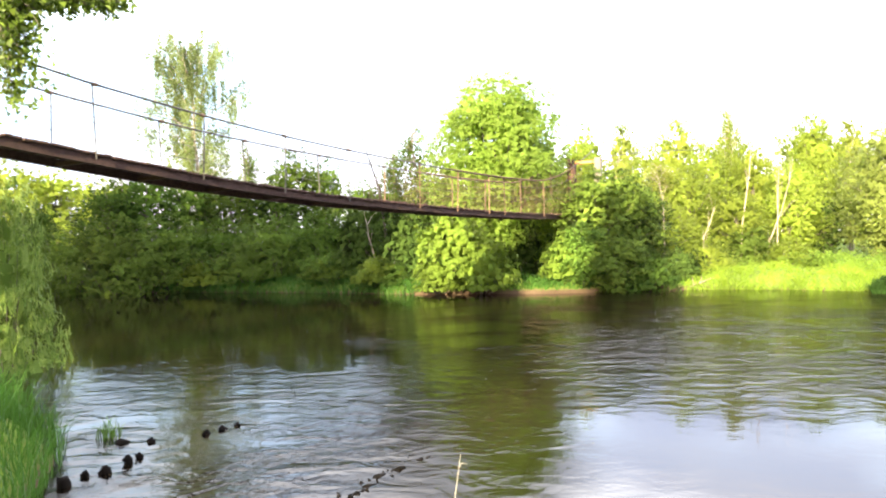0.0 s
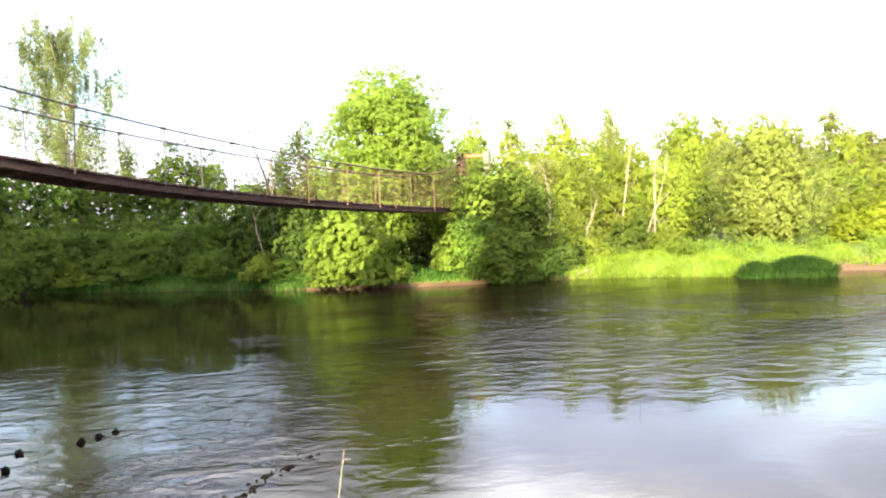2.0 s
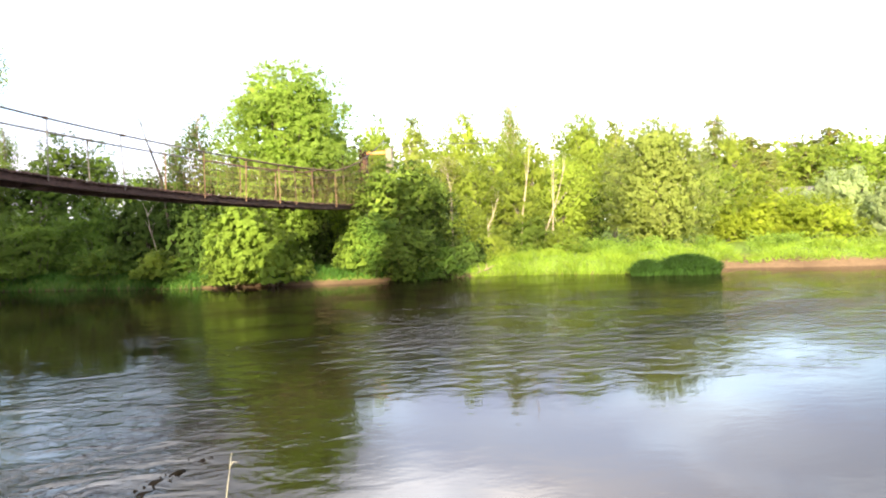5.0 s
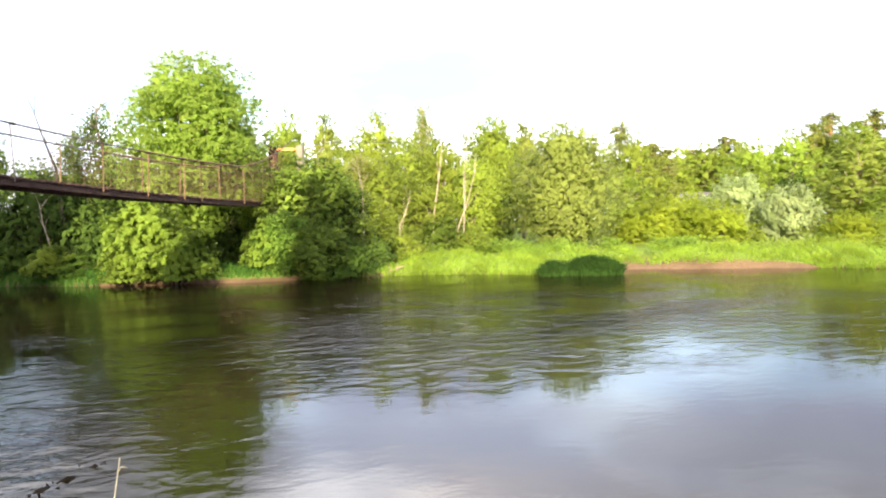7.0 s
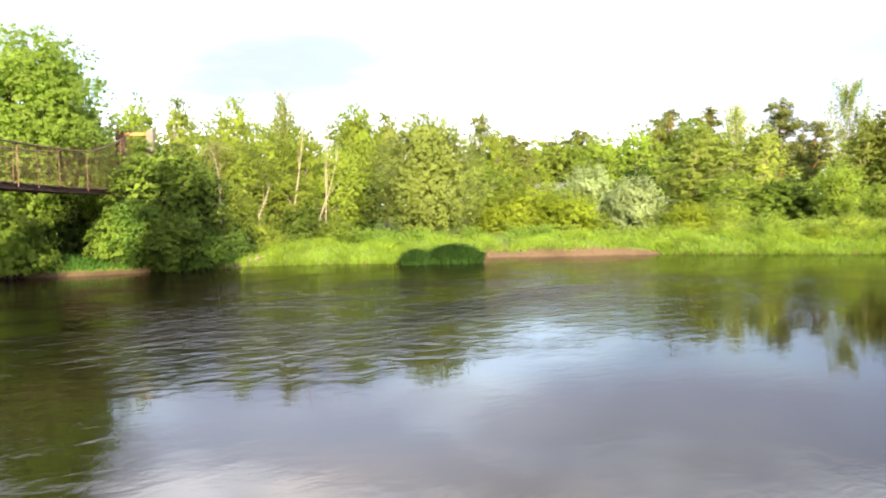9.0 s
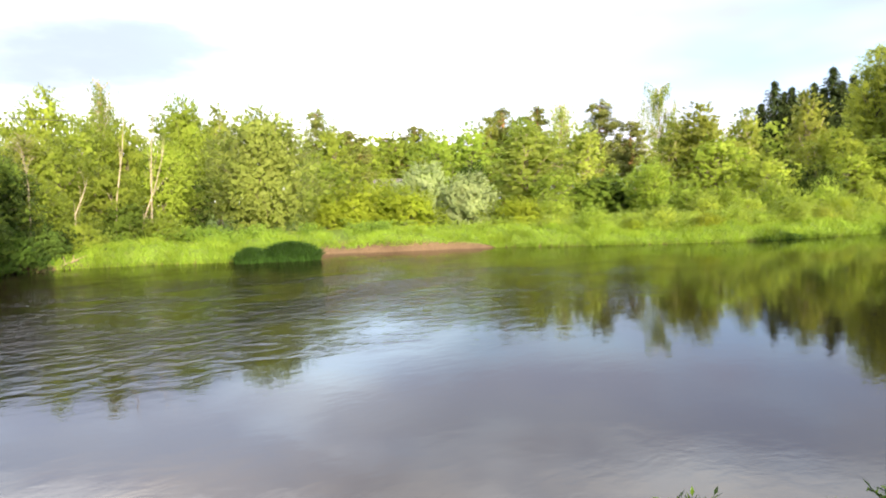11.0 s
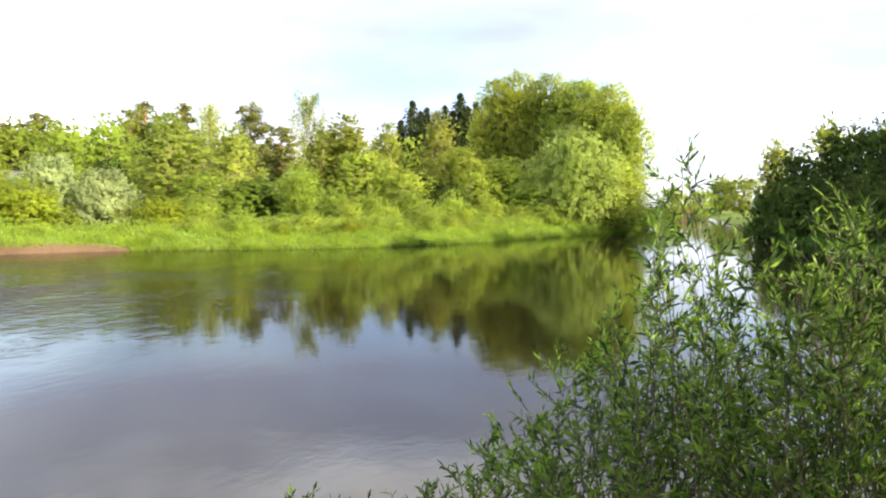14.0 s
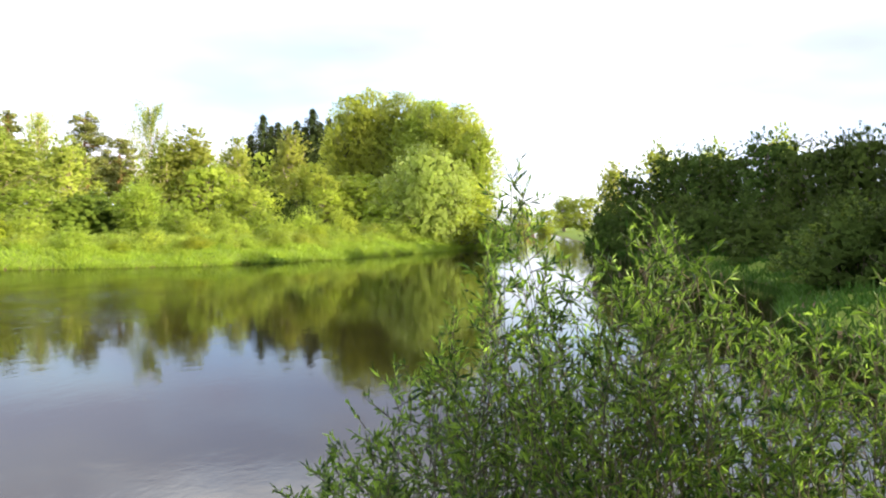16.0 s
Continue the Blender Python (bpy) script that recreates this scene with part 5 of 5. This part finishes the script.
def sedge_clump(x, y, long, wide, high, n, seed, turn):
    """A hummock of dark sedge, used for bank shadow too: blades over a low mound."""
    rng = np.random.default_rng(seed)
    a, r = rng.uniform(0, 2 * np.pi, n), np.sqrt(rng.uniform(0, 1, n))
    px, py = r * np.cos(a), r * np.sin(a)
    top = high * 0.55 * (1 - r ** 2)
    v, f = blades(rng, px * long / 2, py * wide / 2, top, high * 0.45, 0.018, 0.9)
    ob = new("sedge_clump", mesh_from("sedge_clump", v, f, SEDGE))
    ob.matrix_basis = pose(x, y, -0.05, 0, 0, turn)
    return tagged(ob, "dark green mound at the far waterline, for sedge and for shadow", "sedge", "sedge mounds")


sedge_clump(16.9, 25.5, 2.35, 1.3, 0.82, 8000, 5, -25)
sedge_clump(15.35, 25.9, 1.2, 1.0, 0.66, 3600, 6, -10)
# the next two dark mounds are put down for shadow on the grass
sedge_clump(37.6, 14.5, 4.6, 1.0, 0.34, 4200, 7, -20)
sedge_clump(34.9, 16.4, 1.6, 0.9, 0.62, 2000, 8, -40)
sedge_clump(29.9, 19.8, 0.5, 0.35, 0.26, 320, 9, -40)


# ---- the willow at the near water's edge ----
def near_willow():
    rng = np.random.default_rng(9)
    base = tagged(new("shore_willow"), "slender willow bush with narrow leaves growing at the water's edge", "bush")
    base.matrix_basis = pose(2.6, -0.6, 0.0)
    t = Tubes()
    az_k = (52, 57, 66, 70, 73.4, 77, 82, 84.5, 86.3, 89, 93, 97.5, 101, 108, 113, 125)
    top_k = (0.9, 1.05, 1.0, 1.1, 1.35, 1.5, 1.93, 1.98, 2.51, 2.12, 2.05, 2.32, 2.1, 1.97, 2.1, 2.1)
    cs, tips = [], []
    for i in range(306):
        az = (73 + 51 * rng.uniform() ** 0.72 if i > 45 else rng.uniform(56, 74)) if i > 6 else 86 + rng.normal(0, 1.0)
        if i > 235:
            az = rng.uniform(74, 86) if i < 270 else rng.uniform(83, 106)
        far = rng.uniform(2.5, 4.0) if i > 6 else rng.uniform(3.0, 3.2)
        high = EYE + (np.interp(az, az_k, top_k) - EYE) * far / 3.0
        high *= (rng.uniform(0.6 if az < 103 else 0.74, 1.0) if 45 < i < 275 else rng.uniform(0.82, 1.0)) if i > 6 else rng.uniform(0.97, 1.02)
        if 7 <= i < 26:     # shoots that stand above the rest
            az = rng.uniform(94, 103)
            high = EYE + (np.interp(az, az_k, top_k) + rng.uniform(-0.22, 0.04) - EYE) * far / 3.0
        a = radians(az)
        tip = np.array((0.39 + far * math.sin(a), -0.33 + far * math.cos(a), high))
        foot = tip + np.array((rng.normal(0.1, 0.25), rng.normal(-0.15, 0.25), 0))
        foot[2] = 0.0
        line = bent(rng, foot, tip, 0.05, 6)
        t.add(line, [0.0055 * (1.08 - k / 6) for k in range(7)], 5)
        for k in np.arange(0.24, 1.0, 0.048):
            s = np.array(line[int(k * 6)]) * (1 - (k * 6) % 1) + np.array(line[min(6, int(k * 6) + 1)]) * ((k * 6) % 1)
            d = np.array((rng.normal(0, 1), rng.normal(0, 1), rng.uniform(0.5, 1.6)))
            d *= rng.uniform(0.10, 0.24) / np.linalg.norm(d) * (1.25 - 0.6 * k)
            t.add([s, s + d * 0.5, s + d], [0.0028, 0.002, 0.001], 3)
            n = int(rng.integers(8, 13))
            q = np.linspace(0.15, 1.0, n)[:, None]
            cs.append(s + d * q)
            tips.append(np.tile(d / np.linalg.norm(d), (n, 1)))
    cs, tips = np.concatenate(cs), np.concatenate(tips)
    n = len(cs)
    tip = tips * 0.8 + rng.normal(0, 0.55, (n, 3)) + np.array((0, 0, 0.12))
    tip /= np.linalg.norm(tip, axis=1)[:, None]
    side = np.cross(tip, rng.normal(0, 1, (n, 3)))
    side /= np.linalg.norm(side, axis=1)[:, None]
    nor = np.cross(side, tip)
    ln, wd = rng.uniform(0.030, 0.064, n)[:, None], rng.uniform(0.0044, 0.0080, n)[:, None]
    v = np.stack([cs, cs + tip * ln * 0.45 + side * wd, cs + tip * ln - nor * ln * 0.15, cs + tip * ln * 0.45 - side * wd], axis=1).reshape(-1, 3)
    shift = np.array((2.6, -0.6, 0.0))
    t.v = [q - shift for q in t.v]
    part("branchwork", t.mesh("branchwork", TWIG), base, "thin brown branches")
    part("foliage", mesh_from("foliage", v - shift, np.arange(n * 4).reshape(n, 4), LEAF_SHORE), base, "narrow green leaves")


near_willow()


# ---- old piles, debris, a dry stem ----
def pile(x, y, high, radius, seed, lean):
    rng = np.random.default_rng(seed)
    t = Tubes()
    line = [(0, 0, -0.8), (0, 0, high * 0.5), (rng.normal(0, 0.01), rng.normal(0, 0.01), high)]
    t.add(line, [radius, radius * 0.95, radius * rng.uniform(0.6, 0.85)], 9)
    me = t.mesh("pile_stump", WET_WOOD)
    for q in me.vertices:
        q.co += Vector(rng.normal(0, radius * 0.16, 3))
    ob = new("pile_stump", me)
    ob.matrix_basis = pose(x, y, 0, lean, rng.normal(0, 6), rng.uniform(0, 360))
    return tagged(ob, "rotten black stump of a bridge pile in the shallow water", "pile", "old piles in the water")


pile(-3.67, 8.49, 0.042, 0.068, 1, 3)
pile(-3.36, 8.51, 0.038, 0.048, 2, -4)
pile(-3.27, 7.70, 0.059, 0.048, 3, 5)
pile(-3.23, 7.88, 0.051, 0.040, 4, -6)
pile(-3.36, 7.37, 0.068, 0.060, 5, 4)
pile(-3.51, 7.26, 0.051, 0.040, 6, 8)
pile(-3.59, 6.98, 0.085, 0.068, 7, -3)
pile(-2.83, 8.81, 0.021, 0.056, 8, 10)
pile(-2.69, 8.99, 0.021, 0.056, 9, -10)
pile(-2.56, 9.19, 0.021, 0.048, 10, 9)


def sunken_log(x, y, turn, long, radius, seed):
    """A rotten waterlogged log, broken and knobbly, that only here and there comes out of the water."""
    rng = np.random.default_rng(seed)
    base = tagged(new("sunken_log"), "black rotten log just breaking the surface", "log", "logs in the shallows")
    base.matrix_basis = pose(x, y, -radius * 0.75, 0, 0, turn)
    t = Tubes()
    k = np.linspace(-0.5, 0.5, 22)
    t.add([(long * q, rng.normal(0, 0.022), rng.normal(0, radius * 0.42)) for q in k], [radius * rng.uniform(0.35, 1.05) * (1.05 - abs(q)) for q in k], 7)
    part("trunk", t.mesh("trunk", WET_WOOD), base)
    for q in rng.uniform(-0.45, 0.45, 4):
        t = Tubes()
        t.add([(long * q, 0, 0), (long * q + rng.normal(0, 0.04), rng.normal(0, 0.06), radius * rng.uniform(0.85, 1.2))], [radius * 0.4, radius * 0.15], 5)
        part("stub", t.mesh("stub", WET_WOOD), base)


sunken_log(-0.68, 7.02, 66, 1.5, 0.05, 2)
sunken_log(-0.80, 6.60, 74, 0.7, 0.06, 3)
sunken_log(-0.42, 7.40, 58, 0.9, 0.04, 4)


def water_plant(x, y):
    rng = np.random.default_rng(12)
    n = 60
    v, f = blades(rng, rng.normal(0, 0.07, n), rng.normal(0, 0.07, n), np.full(n, -0.05), 0.26, 0.006, 0.8)
    ob = new("water_plant", mesh_from("water_plant", v, f, GRASS_DEEP))
    ob.matrix_basis = pose(x, y, 0)
    tagged(ob, "small tuft of water grass beside the old piles", "water plant")


water_plant(-3.95, 8.75)


def driftwood(x, y, turn, long, radius, seed):
    """A bleached branch washed up on the bank, with a few twigs."""
    rng = np.random.default_rng(seed)
    base = tagged(new("driftwood"), "bleached broken branch washed up at the waterline", "driftwood", "driftwood on the bank")
    base.matrix_basis = pose(x, y, max(0.0, float(lie(np.array(x), np.array(y)))) + 0.05, 0, -8, turn)
    t = Tubes()
    line = bent(rng, (-long / 2, 0, 0), (long / 2, 0, 0.12), 0.06, 6)
    t.add(line, [radius * (1.1 - 0.13 * k) for k in range(7)], 6)
    part("trunk", t.mesh("trunk", DRIFT), base)
    for k in (2, 3, 4, 5):
        t = Tubes()
        d = np.array((rng.uniform(0.1, 0.4), rng.normal(0, 0.25), rng.uniform(0.05, 0.3)))
        t.add([line[k], line[k] + d * 0.6, line[k] + d], [radius * 0.5, radius * 0.35, radius * 0.12], 5)
        part("branch", t.mesh("branch", DRIFT), base)


driftwood(10.0, 29.70, 20, 0.8, 0.03, 1)
driftwood(7.9, 30.1, 10, 1.4, 0.03, 3)
driftwood(6.0, 29.85, -25, 1.1, 0.03, 4)


def dry_stem():
    line = [(-0.10, 3.42, 0.0), (-0.05, 3.40, 0.6), (0.02, 3.4, 1.0), (0.055, 3.4, 1.23)]
    t = Tubes()
    t.add(line, [0.003, 0.0026, 0.0022, 0.0015], 5)
    t.add([(0.045, 3.4, 1.17), (0.06, 3.4, 1.19), (0.085, 3.4, 1.185)], [0.002, 0.002, 0.001], 4)
    tagged(new("dry_stem", t.mesh("dry_stem", STRAW)), "pale dry reed stem at the near water's edge", "reed")


dry_stem()


# ---- houses in the distance ----
def house(x, y, turn, long, wide, wall_h, roof_h, roof_mat, label):
    base = tagged(new("house"), label, "house")
    base.matrix_basis = pose(x, y, float(lie(np.array(x), np.array(y))) - 0.1, 0, 0, turn)
    part("wall", bevelled("wall", (long, wide, wall_h), LOG_WALL, 0.04), base, m=pose(0, 0, wall_h / 2))
    e, d = long / 2 + 0.35, wide / 2 + 0.4
    v = [(-e, -d, 0), (e, -d, 0), (e, d, 0), (-e, d, 0), (-e, 0, roof_h), (e, 0, roof_h)]
    v += [(q[0], q[1], q[2] + 0.12) for q in v]
    f = [(0, 4, 5, 1), (3, 2, 5, 4), (6, 7, 11, 10), (9, 10, 11, 8), (0, 1, 7, 6), (2, 3, 9, 8), (0, 6, 10, 4), (3, 4, 10, 9), (1, 5, 11, 7), (2, 8, 11, 5)]
    part("roof", mesh_from("roof", v, f, roof_mat), base, m=pose(0, 0, wall_h - 0.1))
    for k in (-0.25, 0.25):
        w = part("window", bevelled("window", (0.9, 0.08, 1.1), CONCRETE, 0.01), base, m=pose(long * k, -wide / 2 - 0.02, wall_h * 0.55))
        part("pane", bevelled("pane", (0.7, 0.04, 0.9), PANE, 0.005), w, m=pose(0, -0.04, 0))


house(40.4, 47.1, -52, 1.7, 2.6, 2.0, 1.2, ROOF, "small shed with a grey sheet roof among the bushes")
house(188.0, 7.2, -80, 4.0, 3.0, 2.0, 1.4, RED_ROOF, "far house with a red roof upstream")


# ---- a limb of the overhanging alder, reaching out over the bridge ----
def hanging_limb():
    rng = np.random.default_rng(44)
    base = KINDS["overhanging_alder"][0]
    back = base.matrix_basis.inverted()
    t = Tubes()
    cs = []
    knots = [(-12.6, 12.6, 7.2), (-6.25, 10.9, 5.9), (-5.6, 11.2, 5.88), (-4.8, 11.55, 5.95)]
    t.add(knots, [0.05, 0.035, 0.022, 0.008], 6)
    for i in range(150):
        k = rng.uniform(0.85, 2.95) if i < 90 else rng.uniform(0.85, 1.3)
        q = np.array(knots[int(k)]) * (1 - k % 1) + np.array(knots[int(k) + 1]) * (k % 1)
        drop = rng.uniform(0.15, 2.0 if k < 1.35 else 0.3)
        tip = q + np.array((rng.normal(0, 0.22), rng.normal(0, 0.25), -drop + 0.25))
        line = bent(rng, q, tip, 0.05, 3)
        t.add(line, [0.010, 0.007, 0.005, 0.002], 4)
        n = int(14 + 14 * drop)
        cs.append(q + (tip - q) * rng.uniform(0.1, 1.0, n)[:, None] + rng.normal(0, 0.09, (n, 3)))
    cs = np.concatenate(cs)
    v, f, soft = leaf_flakes(rng, cs, rng.normal(0, 1, cs.shape), 0.10, 0.075, 0.3)
    part("limb", t.mesh("limb", BARK), base, "long limb reaching over the bridge", back)
    part("limb_leaves", mesh_from("limb_leaves", v, f, LEAF_MID, True, soft), base, "leaves in backlight on the limb", back)


hanging_limb()
